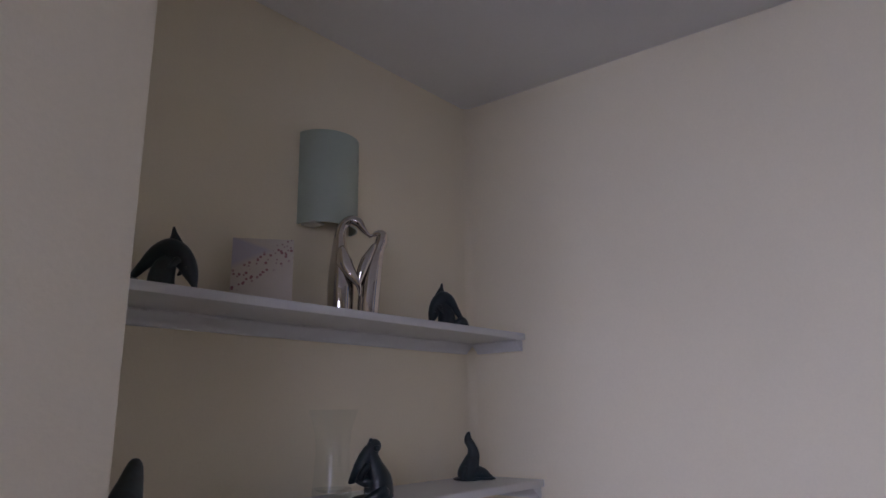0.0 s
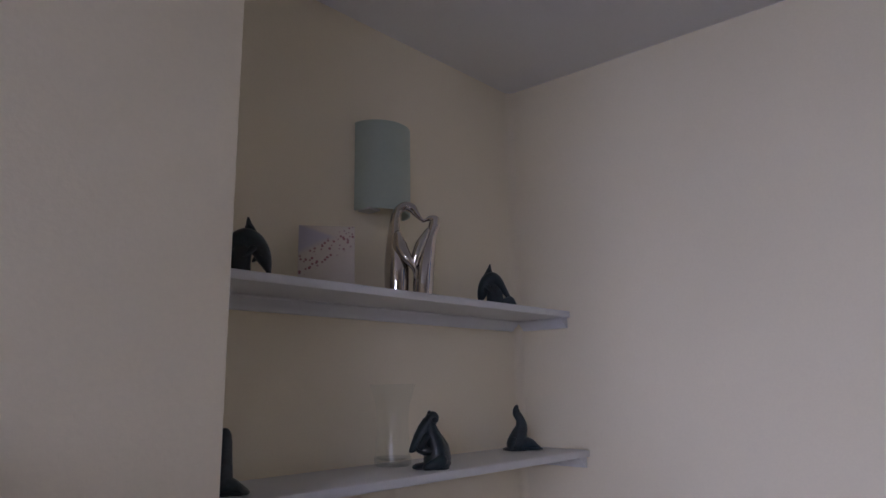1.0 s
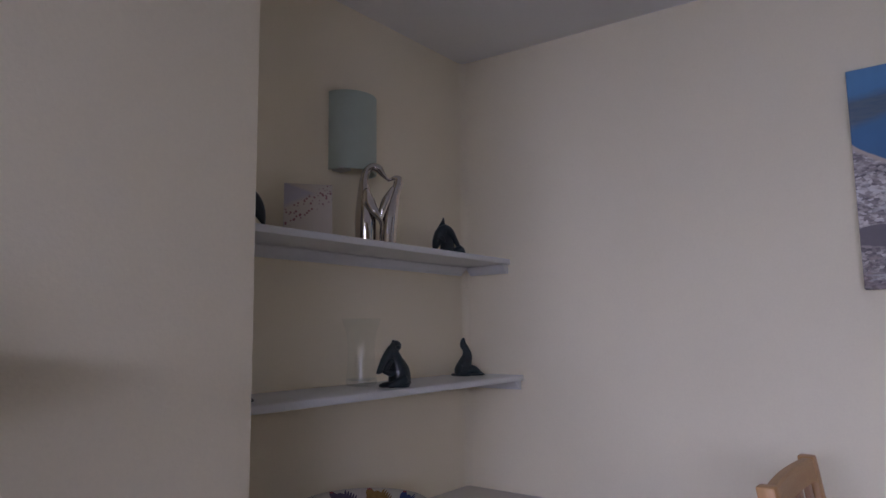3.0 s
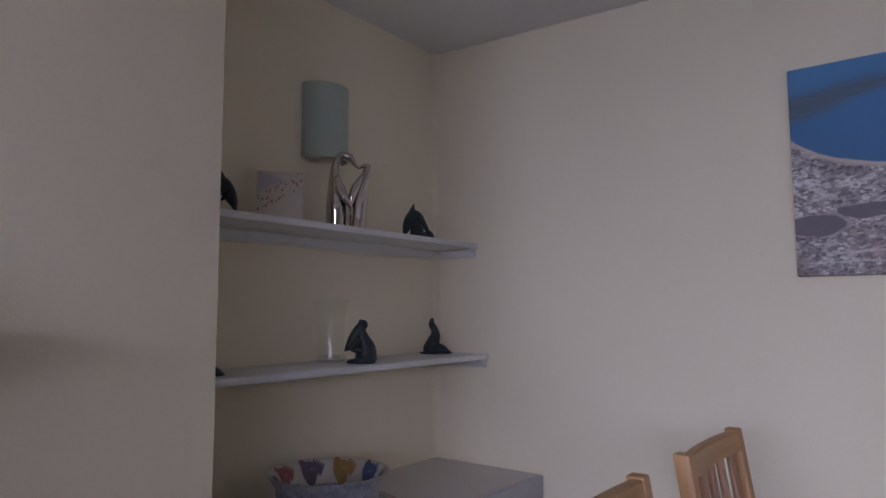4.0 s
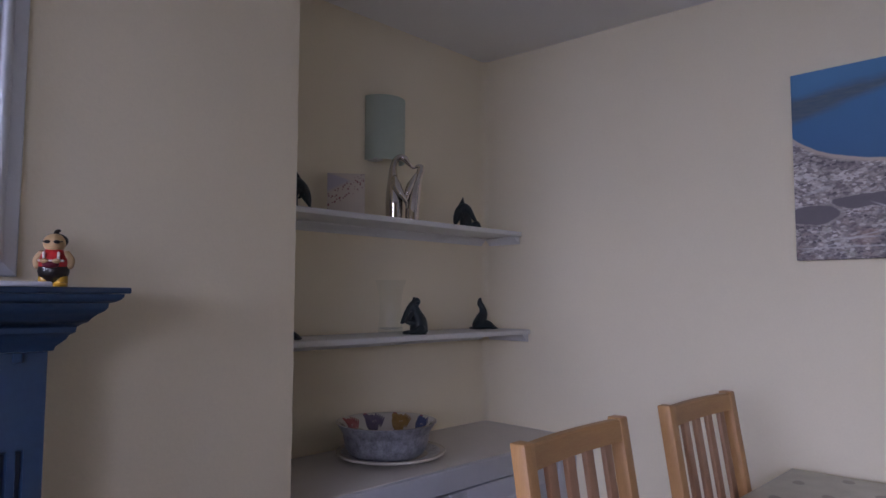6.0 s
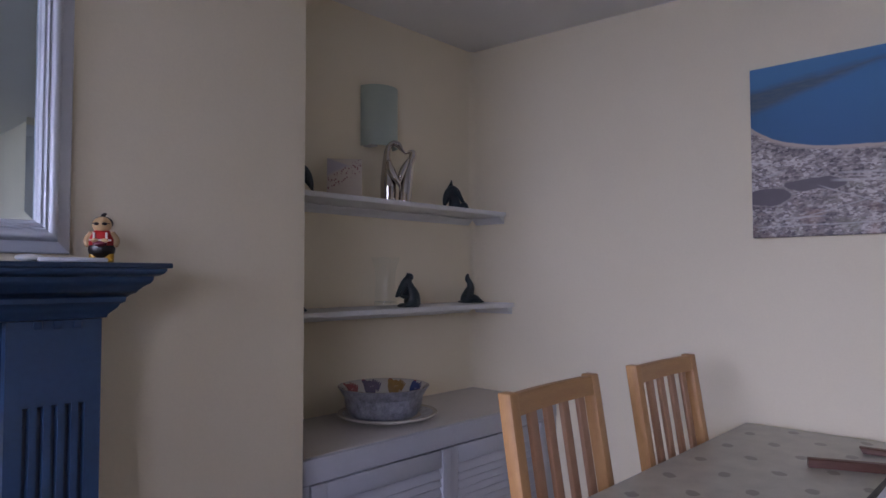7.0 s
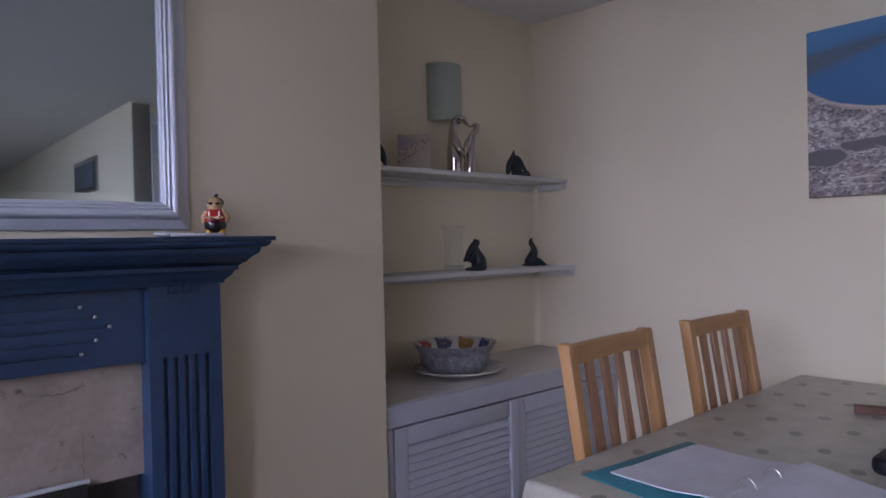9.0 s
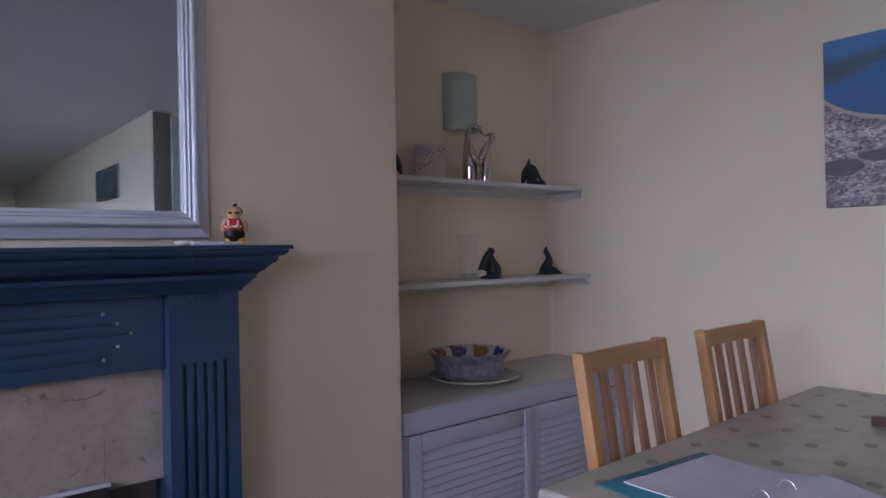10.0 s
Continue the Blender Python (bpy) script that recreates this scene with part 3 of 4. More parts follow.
def cornice(steps):
    """Stepped mouldings that run round the front and both ends."""
    bm = bmesh.new()
    rings = []
    for out, z in steps:
        xs0, xs1, yf = fx0 - out, fx1 + out, 0.735 - out
        rings.append([bm.verts.new(p) for p in ((xs0, YC - 0.002, z), (xs0, yf, z), (xs1, yf, z), (xs1, YC - 0.002, z))])
    for p, q in zip(rings, rings[1:]):
        for k in range(4):
            bm.faces.new([p[k], p[(k + 1) % 4], q[(k + 1) % 4], q[k]])
    bm.faces.new(rings[0])
    bm.faces.new(rings[-1][::-1])
    return bm


part("cornice", cornice([(0.094, ZM - 0.0115), (0.094, ZM - 0.016), (0.090, ZM - 0.022), (0.083, ZM - 0.026), (0.075, ZM - 0.028), (0.074, ZM - 0.036),
                         (0.070, ZM - 0.042), (0.061, ZM - 0.048), (0.053, ZM - 0.056), (0.049, ZM - 0.062), (0.041, ZM - 0.066), (0.035, ZM - 0.071), (0.034, ZM - 0.080),
                         (0.026, ZM - 0.085), (0.022, ZM - 0.093), (0.015, ZM - 0.100), (0.009, ZM - 0.106), (0.007, ZM - 0.113), (0.0, ZM - 0.114)]),
     BLUE, fire, "stepped navy cornice moulding")


def fluted_leg(x0, x1):
    """A leg of one piece whose face carries five flutes below a plain block."""
    m, n, depth, yf = 0.024, 5, 0.010, 0.735
    pitch = (x1 - x0 - 2 * m) / n
    g = pitch * 0.24
    xs = [x0]
    for k in range(n):
        c = x0 + m + pitch * (k + 0.5)
        xs += [c - g, c + g]
    xs.append(x1)
    zs = [0.0, 0.14, 1.015, ZM - 0.1145]
    bm = bmesh.new()
    cells = [[bm.faces.new([bm.verts.new((x, yf, z)) for x, z in ((a, c), (b, c), (b, d), (a, d))]) for a, b in zip(xs, xs[1:])] for c, d in zip(zs, zs[1:])]
    bmesh.ops.remove_doubles(bm, verts=bm.verts, dist=1e-5)
    bm.faces.ensure_lookup_table()
    grooves = [f for f in bm.faces if 0.2 < f.calc_center_median().z < 1.0 and min(abs(f.calc_center_median().x - (x0 + m + pitch * (k + 0.5))) for k in range(n)) < 1e-3]
    for f in grooves:
        r = bmesh.ops.extrude_face_region(bm, geom=[f])
        for v in [q for q in r["geom"] if isinstance(q, bmesh.types.BMVert)]:
            v.co.y += depth
            v.co.x += (0.0025 if v.co.x < f.calc_center_median().x else -0.0025)
            v.co.z += (0.004 if v.co.z < 0.5 else -0.006)
        bmesh.ops.delete(bm, geom=[f], context='FACES')
    outer = [e for e in bm.edges if e.is_boundary]
    r = bmesh.ops.extrude_edge_only(bm, edges=outer)
    for v in [q for q in r["geom"] if isinstance(q, bmesh.types.BMVert)]:
        v.co.y = YC - 0.002
    return bm


part("leg", fluted_leg(fx1 - 0.172, fx1), BLUE, fire, "fluted navy leg")
part("leg", fluted_leg(fx0, fx0 + 0.172), BLUE, fire, "fluted navy leg")
for base in (fx1 - 0.172, fx0):
    for k in range(3):
        part("gouge", boxed(base + 0.045 + 0.036 * k, base + 0.061 + 0.036 * k, 0.731, 0.735, 1.165, 1.1815, bevel=0.0015), BLUE, fire)
ix0, ix1 = fx0 + 0.172, fx1 - 0.172
# frieze board with five stepped grooves each way from the middle
FZ = [1.146, 1.122, 1.098, 1.070, 1.042]
FE = [0.135, 0.105, 0.076, 0.105, 0.135]
FB, FT, FY = 1.008, ZM - 0.1145, 0.762
bm = boxed(ix0, ix1, FY + 0.008, FY + 0.03, FB, FT)
lo = FB
for z, e in sorted(zip(FZ, FE)):
    box(bm, ix0, ix1, FY, FY + 0.008, lo, z - 0.0035)
    box(bm, ix0, ix0 + e, FY, FY + 0.008, z - 0.0035, z + 0.0035)
    box(bm, ix1 - e, ix1, FY, FY + 0.008, z - 0.0035, z + 0.0035)
    lo = z + 0.0035
box(bm, ix0, ix1, FY, FY + 0.008, lo, FT)
bmesh.ops.remove_doubles(bm, verts=bm.verts, dist=1e-5)
part("frieze", bm, BLUE, fire, "navy frieze board with stepped grooves")
for z, e in zip(FZ, FE):
    for x in (ix0 + e, ix1 - e):
        bm = bmesh.new()
        ball(bm, x, FY - 0.001, z, 0.0046, 0.0028, 0.0046, 10)
        part("stud", bm, STEEL, fire, "small pale metal stud")
bm = boxed(ix0 - 0.01, ix1 + 0.01, 0.795, YC - 0.002, 0.738, FB + 0.02)
part("back_panel", bm, MARBLE, fire, "beige veined marble back panel")
# shallow slab in place of a recess; its dark colour stands in for shade
part("firebox", boxed(ix0 + 0.001, ix1 - 0.001, 0.846, YC - 0.003, 0, 0.7375), OPENING_DARK, fire, "dark slab with the shade of the fire opening in its colour")
stove = thing("electric_fire", pose((ix0 + ix1) / 2, 0, 0), "black fire with a brushed metal trim in the fireplace", "fire")
sx = 0.365
part("body", boxed(-sx, sx, 0.760, 0.794, 0.08, 0.757, bevel=0.004), IRON, stove)
part("trim", boxed(-sx - 0.004, sx + 0.004, 0.752, 0.766, 0.7575, 0.7655, bevel=0.002), SILVER, stove, "brushed steel top trim")
part("plinth", boxed(-sx - 0.02, sx + 0.02, 0.70, 0.845, 0.0, 0.08, bevel=0.006), IRON, stove)

# ---- overmantel mirror ----
mx1, mz0 = -0.312, 1.318
mx0, mz1 = fx0 + fx1 - mx1, 2.16
mirror = thing("wall_mirror", pose(0, 0, 0), "large wall mirror in a stepped silver frame above the mantel", "mirror")
# profile across the frame from its outer edge inwards: (distance in, depth in front of the wall)
FP = [(0.0, 0.0), (0.0, 0.010), (0.002, 0.0125), (0.004, 0.0135), (0.026, 0.0205), (0.028, 0.0245), (0.031, 0.0305), (0.035, 0.0340), (0.039, 0.0345), (0.043, 0.0330), (0.0465, 0.0290),
      (0.0485, 0.025), (0.0505, 0.0245), (0.052, 0.0275), (0.054, 0.0285), (0.056, 0.0265), (0.0575, 0.0215), (0.059, 0.021), (0.0605, 0.024), (0.0625, 0.0245), (0.0645, 0.022), (0.066, 0.017),
      (0.068, 0.016), (0.070, 0.014), (0.070, 0.0)]


def frame_side(k):
    """One mitred side of the frame: 0 bottom, 1 right, 2 top, 3 left."""
    bm = bmesh.new()
    ends = ([], [])
    for d, out in FP:
        c = [(mx0 + d, mz0 + d), (mx1 - d, mz0 + d), (mx1 - d, mz1 - d), (mx0 + d, mz1 - d)]
        for e, (x, z) in zip(ends, (c[k], c[(k + 1) % 4])):
            e.append(bm.verts.new((x, YC - 0.001 - out, z)))
    for j in range(len(FP) - 1):
        bm.faces.new([ends[0][j], ends[0][j + 1], ends[1][j + 1], ends[1][j]])
    bm.faces.new(ends[0][::-1])
    bm.faces.new(ends[1])
    return bm


for k in range(4):
    part("frame_side", frame_side(k), SILVER, mirror)
# bevelled plate glass, held behind the frame
bm = bmesh.new()
rings = [[bm.verts.new((x, YC - out, z)) for x, z in ((mx0 + d, mz0 + d), (mx1 - d, mz0 + d), (mx1 - d, mz1 - d), (mx0 + d, mz1 - d))]
         for d, out in ((0.066, 0.002), (0.066, 0.009), (0.088, 0.0102))]
for a, b in zip(rings, rings[1:]):
    for k in range(4):
        bm.faces.new([a[k], a[(k + 1) % 4], b[(k + 1) % 4], b[k]])
bm.faces.new(rings[0][::-1])
bm.faces.new(rings[2])
glass = part("glass", bm, MIRROR, mirror, "mirror glass")
for p in glass.data.polygons:
    p.use_smooth = False

# ---- on the mantel ----
pad = thing("flat_packet", pose(-0.381, 0.700, ZM), "flat white packet lying on the mantel", "packet")
part("packet", boxed(-0.046, 0.078, -0.045, 0.05, 0.0, 0.009, bevel=0.0035), PAPER, pad)
peb = thing("white_pebble", pose(-0.437, 0.675, ZM), "small smooth white stone on the mantel", "stone")
bm = bmesh.new()
ball(bm, 0, 0, 0.0075, 0.024, 0.016, 0.0075)
part("stone", bm, STONE, peb)

SK = [surface("doll_red", (0.50, 0.02, 0.02), 0.35, 0.1, 30, 200, 0), surface("doll_black", (0.012, 0.008, 0.008), 0.3, 0.1, 30, 200, 0),
      surface("doll_tan", (0.55, 0.36, 0.18), 0.45, 0.1, 30, 200, 0), surface("doll_gold", (0.66, 0.36, 0.03), 0.35, 0.1, 30, 200, 0),
      surface("doll_white", (0.75, 0.68, 0.62), 0.4, 0.05, 30, 200, 0),
      surface("doll_maroon", (0.16, 0.015, 0.035), 0.35, 0.1, 30, 200, 0)]


def doll():
    bm = bmesh.new()

    def painted(k, fn):
        old = set(bm.faces)
        fn()
        for f in bm.faces:
            if f not in old:
                f.material_index = k
    painted(3, lambda: [limb(bm, [(sx, 0.0015, 0.0095, 0.010), (sx, 0.010, 0.0100, 0.011), (sx, 0.022, 0.0095, 0.011)]) for sx in (-0.0115, 0.0115)])
    painted(3, lambda: [ball(bm, sx, -0.007, 0.005, 0.010, 0.012, 0.005) for sx in (-0.012, 0.012)])
    painted(1, lambda: limb(bm, [(0, 0.019, 0.0215, 0.0175), (0, 0.026, 0.0235, 0.0185), (0, 0.035, 0.0225, 0.018)]))
    painted(0, lambda: limb(bm, [(0, 0.034, 0.0225, 0.0185), (0, 0.046, 0.022, 0.018), (0, 0.058, 0.016, 0.0135)]))
    painted(2, lambda: [limb(bm, [(s * 0.0165, 0.056, 0.0065, 0.007), (s * 0.0245, 0.045, 0.0062, 0.007), (s * 0.023, 0.034, 0.0055, 0.0065)]) for s in (-1, 1)])
    painted(4, lambda: [box(bm, s * 0.0105 - 0.0018, s * 0.0105 + 0.0018, -0.0190, -0.0145, 0.042, 0.0575, bevel=0.0008, seg=1) for s in (-1, 1)])
    painted(4, lambda: box(bm, -0.0185, 0.0185, -0.0200, -0.013, 0.0415, 0.0450, bevel=0.001, seg=1))
    painted(2, lambda: [ball(bm, s * 0.0085, -0.0205, 0.0425, 0.0065, 0.0045, 0.0042, 10) for s in (-1, 1)])
    painted(5, lambda: ball(bm, 0, -0.018, 0.0365, 0.0125, 0.0075, 0.0052, 14))
    painted(2, lambda: ball(bm, 0, -0.001, 0.0725, 0.0168, 0.0162, 0.0155))
    painted(1, lambda: ball(bm, 0, 0.0055, 0.0760, 0.0186, 0.0125, 0.0132))
    painted(1, lambda: limb(bm, [(0, 0.086, 0.0042, 0.0045, 0.002), (0.002, 0.0915, 0.0038, 0.004, 0.003), (0.006, 0.0935, 0.002, 0.002, 0.004)], 8, 3))
    painted(1, lambda: [ball(bm, s * 0.0068, -0.0155, 0.0735, 0.0052, 0.0028, 0.0030, 10) for s in (-1, 1)])
    painted(1, lambda: box(bm, -0.015, 0.015, -0.0125, -0.010, 0.0736, 0.0752, bevel=0.0005, seg=1))
    return bm


d = part("toy_figure", doll(), SK)
d.matrix_basis = pose(-0.262, 0.808, ZM, 0, 0, -30) @ Matrix.Scale(1.18, 4)
tagged(d, "small painted figure in red, black and gold on the mantel", "figurine")

# ---- the upper shelf ----
ZU, ZL = 1.566, 1.147


def dolphin(s, flip, squeeze=1.0):
    bm = bmesh.new()
    f = -1 if flip else 1
    squeeze *= 0.82
    P = lambda x, z, a, b, y=0.0: (f * x * s * squeeze, z * s, a * s, b * s, y)
    # body from the tail stock over the arched back to the beak
    limb(bm, [P(-0.086, 0.034, 0.006, 0.007), P(-0.058, 0.060, 0.011, 0.012), P(-0.029, 0.082, 0.018, 0.018), P(0.000, 0.091, 0.0225, 0.022),
              P(0.024, 0.081, 0.022, 0.022), P(0.041, 0.064, 0.0195, 0.020), P(0.052, 0.046, 0.016, 0.017), P(0.060, 0.030, 0.0105, 0.012), P(0.065, 0.017, 0.0055, 0.007), P(0.068, 0.007, 0.0033, 0.005)], 16, 6)
    fin(bm, [(f * x * s * max(squeeze, 0.78), z * s) for x, z in ((-0.006, 0.106), (0.000, 0.120), (0.003, 0.137), (0.008, 0.1375), (0.014, 0.126), (0.021, 0.117), (0.034, 0.100))], 0, 0.006 * s)
    # breaking wave that carries it, and the tail flukes
    limb(bm, [P(-0.014, 0.0, 0.029, 0.024), P(-0.015, 0.022, 0.027, 0.021), P(-0.012, 0.045, 0.025, 0.018), P(0.000, 0.075, 0.018, 0.014)])
    limb(bm, [P(-0.112, 0.012, 0.008, 0.020), P(-0.090, 0.022, 0.016, 0.026), P(-0.066, 0.016, 0.013, 0.022), P(-0.034, 0.006, 0.007, 0.020), P(0.018, 0.004, 0.005, 0.018)])
    limb(bm, [P(-0.092, 0.028, 0.009, 0.012), P(-0.082, 0.040, 0.006, 0.008)], 10, 3)
    for y in (-1, 1):
        limb(bm, [P(0.030, 0.066, 0.009, 0.004, y * 0.019 * s), P(0.020, 0.052, 0.006, 0.003, y * 0.027 * s), P(0.010, 0.045, 0.002, 0.002, y * 0.030 * s)], 10, 4)
        ball(bm, f * 0.050 * s * squeeze, y * 0.0185 * s, 0.050 * s, 0.0022 * s, 0.0022 * s, 0.0022 * s, 8)
    return bm


def ornament(name, bm, material, m, label, category):
    ob = part(name, bm, material)
    ob.matrix_basis = m
    return tagged(ob, label, category)


ornament("dolphin_figurine", dolphin(1.0, False), POTTERY, pose(0.560, 1.262, ZU, 0, 0, -48), "dark green glazed leaping dolphin figurine on the upper shelf", "figurine")
ornament("dolphin_figurine", dolphin(0.98, True, 0.72), POTTERY, pose(1.385, 1.255, ZU, 0, 0, -40), "small dark glazed leaping dolphin figurine near the wall corner", "figurine")


def bird_pair():
    """Two slender birds, beak to beak, in one casting."""
    bm = bmesh.new()
    # the tall bird: body, long neck bent over, beak
    limb(bm, [(-0.034, 0.0, 0.031, 0.027), (-0.033, 0.03, 0.032, 0.029), (-0.033, 0.075, 0.033, 0.031), (-0.034, 0.115, 0.030, 0.029), (-0.036, 0.150, 0.024, 0.024), (-0.038, 0.184, 0.0175, 0.018),
              (-0.037, 0.212, 0.0135, 0.014), (-0.029, 0.236, 0.0125, 0.013), (-0.011, 0.249, 0.0125, 0.0135), (0.007, 0.243, 0.0135, 0.014), (0.018, 0.229, 0.0095, 0.010),
              (0.030, 0.215, 0.0050, 0.0055), (0.040, 0.207, 0.0032, 0.0035)], 20, 6)
    limb(bm, [(-0.030, 0.170, 0.010, 0.016, -0.016), (-0.024, 0.136, 0.020, 0.014, -0.023), (-0.006, 0.103, 0.014, 0.009, -0.029), (0.012, 0.076, 0.007, 0.005, -0.028), (0.015, 0.050, 0.002, 0.002, -0.024)], 14, 6)
    # the small bird, leaning up to it
    limb(bm, [(0.034, 0.0, 0.026, 0.023), (0.036, 0.04, 0.027, 0.024), (0.040, 0.09, 0.027, 0.024), (0.048, 0.135, 0.022, 0.020), (0.058, 0.170, 0.0150, 0.015),
              (0.067, 0.195, 0.0155, 0.015), (0.067, 0.210, 0.0145, 0.014), (0.057, 0.2145, 0.008, 0.008), (0.047, 0.211, 0.0045, 0.005), (0.036, 0.206, 0.0028, 0.003)], 20, 6)
    limb(bm, [(0.050, 0.180, 0.006, 0.012, -0.014), (0.030, 0.142, 0.013, 0.010, -0.022), (0.019, 0.112, 0.012, 0.008, -0.026), (0.012, 0.078, 0.005, 0.004, -0.026)], 14, 6)
    return bm


ornament("bird_statue", bird_pair(), CHROME, pose(1.035, 1.25, ZU, 0, 0, -44), "polished chrome statue of two birds touching beaks", "statue")

# folded greeting card
card_mat = surface("greeting_card", (0.66, 0.585, 0.50), 0.7, 0.02, 5, 100, 0.03)
nt = card_mat.node_tree
bs = nt.nodes["Principled BSDF"]
old = bs.inputs["Base Color"].links[0].from_socket
tc = nt.nodes.new("ShaderNodeTexCoord")
sp = nt.nodes.new("ShaderNodeSeparateXYZ")
nt.links.new(tc.outputs["Object"], sp.inputs[0])
vo = nt.nodes.new("ShaderNodeTexVoronoi")
vo.inputs["Scale"].default_value = 104
nt.links.new(tc.outputs["Object"], vo.inputs[0])
spots = math_node(nt, 'MULTIPLY', math_node(nt, 'SUBTRACT', 0.41, vo.outputs[0]), 7.0, True)
band = math_node(nt, 'ABSOLUTE', math_node(nt, 'SUBTRACT', sp.outputs[2], math_node(nt, 'ADD', math_node(nt, 'MULTIPLY', sp.outputs[0], 0.66), 0.094)))
spots = math_node(nt, 'MULTIPLY', spots, math_node(nt, 'MULTIPLY', math_node(nt, 'SUBTRACT', 0.032, band), 90.0, True))
sky_part = math_node(nt, 'MULTIPLY', math_node(nt, 'SUBTRACT', sp.outputs[2], math_node(nt, 'ADD', math_node(nt, 'MULTIPLY', sp.outputs[0], 0.5), 0.112)), 60.0, True)
top_cut = math_node(nt, 'MULTIPLY', math_node(nt, 'SUBTRACT', math_node(nt, 'SUBTRACT', 0.138, math_node(nt, 'MULTIPLY', sp.outputs[0], 0.35)), sp.outputs[2]), 120.0, True)
col = blend(nt, math_node(nt, 'MULTIPLY', math_node(nt, 'MULTIPLY', sky_part, top_cut), 0.55), old, (0.40, 0.39, 0.55))
col = blend(nt, math_node(nt, 'MULTIPLY', spots, 0.85), col, (0.27, 0.055, 0.075))
nt.links.new(col, bs.inputs["Base Color"])
card = thing("greeting_card", pose(0.775, 1.262, ZU, 0, 0, -36), "pale lilac greeting card with a trail of red petals, standing folded", "card")
part("front", boxed(-0.066, 0.066, -0.0006, 0.0006, 0, 0.155), card_mat, card, at=pose(0, -0.012, 0, -6))
part("back", boxed(-0.066, 0.066, -0.0006, 0.0006, 0, 0.155), PAPER, card, at=pose(0, 0.022, 0.0, 6))

# half-round wall light
lamp = thing("wall_light", pose(1.026, YN, 1.808), "half-round pale green frosted glass wall light, switched off", "wall lamp")
R = 0.090
bm = lathe([(R, 0.0), (R, 0.25), (R - 0.005, 0.25), (R - 0.005, 0.0)], 32, arc=math.pi, start=math.pi)
for v in bm.verts:
    v.co.y *= 0.92
part("shade", bm, SHADE, lamp)
part("backplate", boxed(-0.05, 0.05, -0.012, -0.002, 0.03, 0.20, bevel=0.003), UPVC, lamp)
bm = boxed(-0.080, -0.040, -0.050, -0.004, -0.004, 0.003, bevel=0.002)
part("bracket", bm, STEEL, lamp, "small metal bracket")
bm = bmesh.new()
ball(bm, 0, -0.05, 0.10, 0.024, 0.024, 0.04)
part("bulb", bm, STONE, lamp)

# ---- the lower shelf ----


def sitting_otter(s=1.0):
    bm = bmesh.new()
    limb(bm, [(0.012, 0.0, 0.030, 0.024), (0.016, 0.022, 0.033, 0.027), (0.014, 0.048, 0.030, 0.025), (0.004, 0.078, 0.0205, 0.019), (0.000, 0.100, 0.0145, 0.014), (0.003, 0.116, 0.0155, 0.015)])
    ball(bm, 0.005, 0, 0.1175, 0.0165, 0.0155, 0.0155)                      # head
    ball(bm, 0.012, -0.013, 0.113, 0.0085, 0.0085, 0.0075, 10)              # muzzle
    for y in (-1, 1):
        ball(bm, -0.002, y * 0.011, 0.130, 0.0045, 0.004, 0.0045, 8)
    # cape of fur on the back, ending in a point
    limb(bm, [(-0.002, 0.112, 0.014, 0.013), (-0.012, 0.092, 0.018, 0.016), (-0.024, 0.069, 0.018, 0.015), (-0.040, 0.048, 0.010, 0.010), (-0.049, 0.040, 0.003, 0.003)])
    limb(bm, [(0.000, 0.100, 0.012, 0.012), (-0.010, 0.074, 0.017, 0.015), (-0.010, 0.054, 0.017, 0.016)], 12, 4)
    # fore paws held to the chest, fish between them
    limb(bm, [(-0.006, 0.078, 0.008, 0.008, -0.018), (-0.018, 0.062, 0.008, 0.008, -0.022), (-0.024, 0.050, 0.009, 0.009, -0.020)], 10, 4)
    limb(bm, [(-0.030, 0.046, 0.007, 0.009, -0.012), (-0.014, 0.044, 0.012, 0.012, -0.014), (0.002, 0.040, 0.012, 0.012, -0.012)], 10, 4)
    for y in (-1, 1):
        limb(bm, [(0.030, 0.026, 0.016, 0.010, y * 0.018), (0.012, 0.014, 0.013, 0.009, y * 0.024), (-0.014, 0.006, 0.007, 0.008, y * 0.024)], 10, 4)
    limb(bm, [(-0.034, 0.006, 0.007, 0.018), (-0.01, 0.008, 0.009, 0.024), (0.03, 0.008, 0.009, 0.024), (0.042, 0.012, 0.007, 0.014)])
    bmesh.ops.scale(bm, vec=(s, s, s), verts=bm.verts)
    return bm


def seal(s=1.0, lift=0.0):
    bm = bmesh.new()
    limb(bm, [(-0.014, 0.0, 0.030, 0.022), (-0.016, 0.02, 0.031, 0.026), (-0.008, 0.045, 0.025, 0.022), (0.0, 0.070, 0.018, 0.017), (-0.004, 0.092, 0.013, 0.013), (-0.013, 0.108, 0.0125, 0.012),
              (-0.014, 0.122, 0.009, 0.009), (-0.011, 0.132, 0.004, 0.004)])
    limb(bm, [(-0.03, 0.012, 0.012, 0.018), (0.0, 0.022, 0.020, 0.022), (0.026, 0.018, 0.016, 0.017), (0.044, 0.010, 0.008, 0.014), (0.054, 0.006, 0.004, 0.018)])
    limb(bm, [(-0.048, 0.005, 0.005, 0.022), (0.0, 0.006, 0.006, 0.026), (0.05, 0.005, 0.005, 0.018)])
    limb(bm, [(-0.026, 0.036, 0.008, 0.004, -0.022), (-0.036, 0.014, 0.006, 0.003, -0.03), (-0.044, 0.004, 0.003, 0.003, -0.034)], 10, 4)
    bmesh.ops.scale(bm, vec=(s, s, s), verts=bm.verts)
    return bm


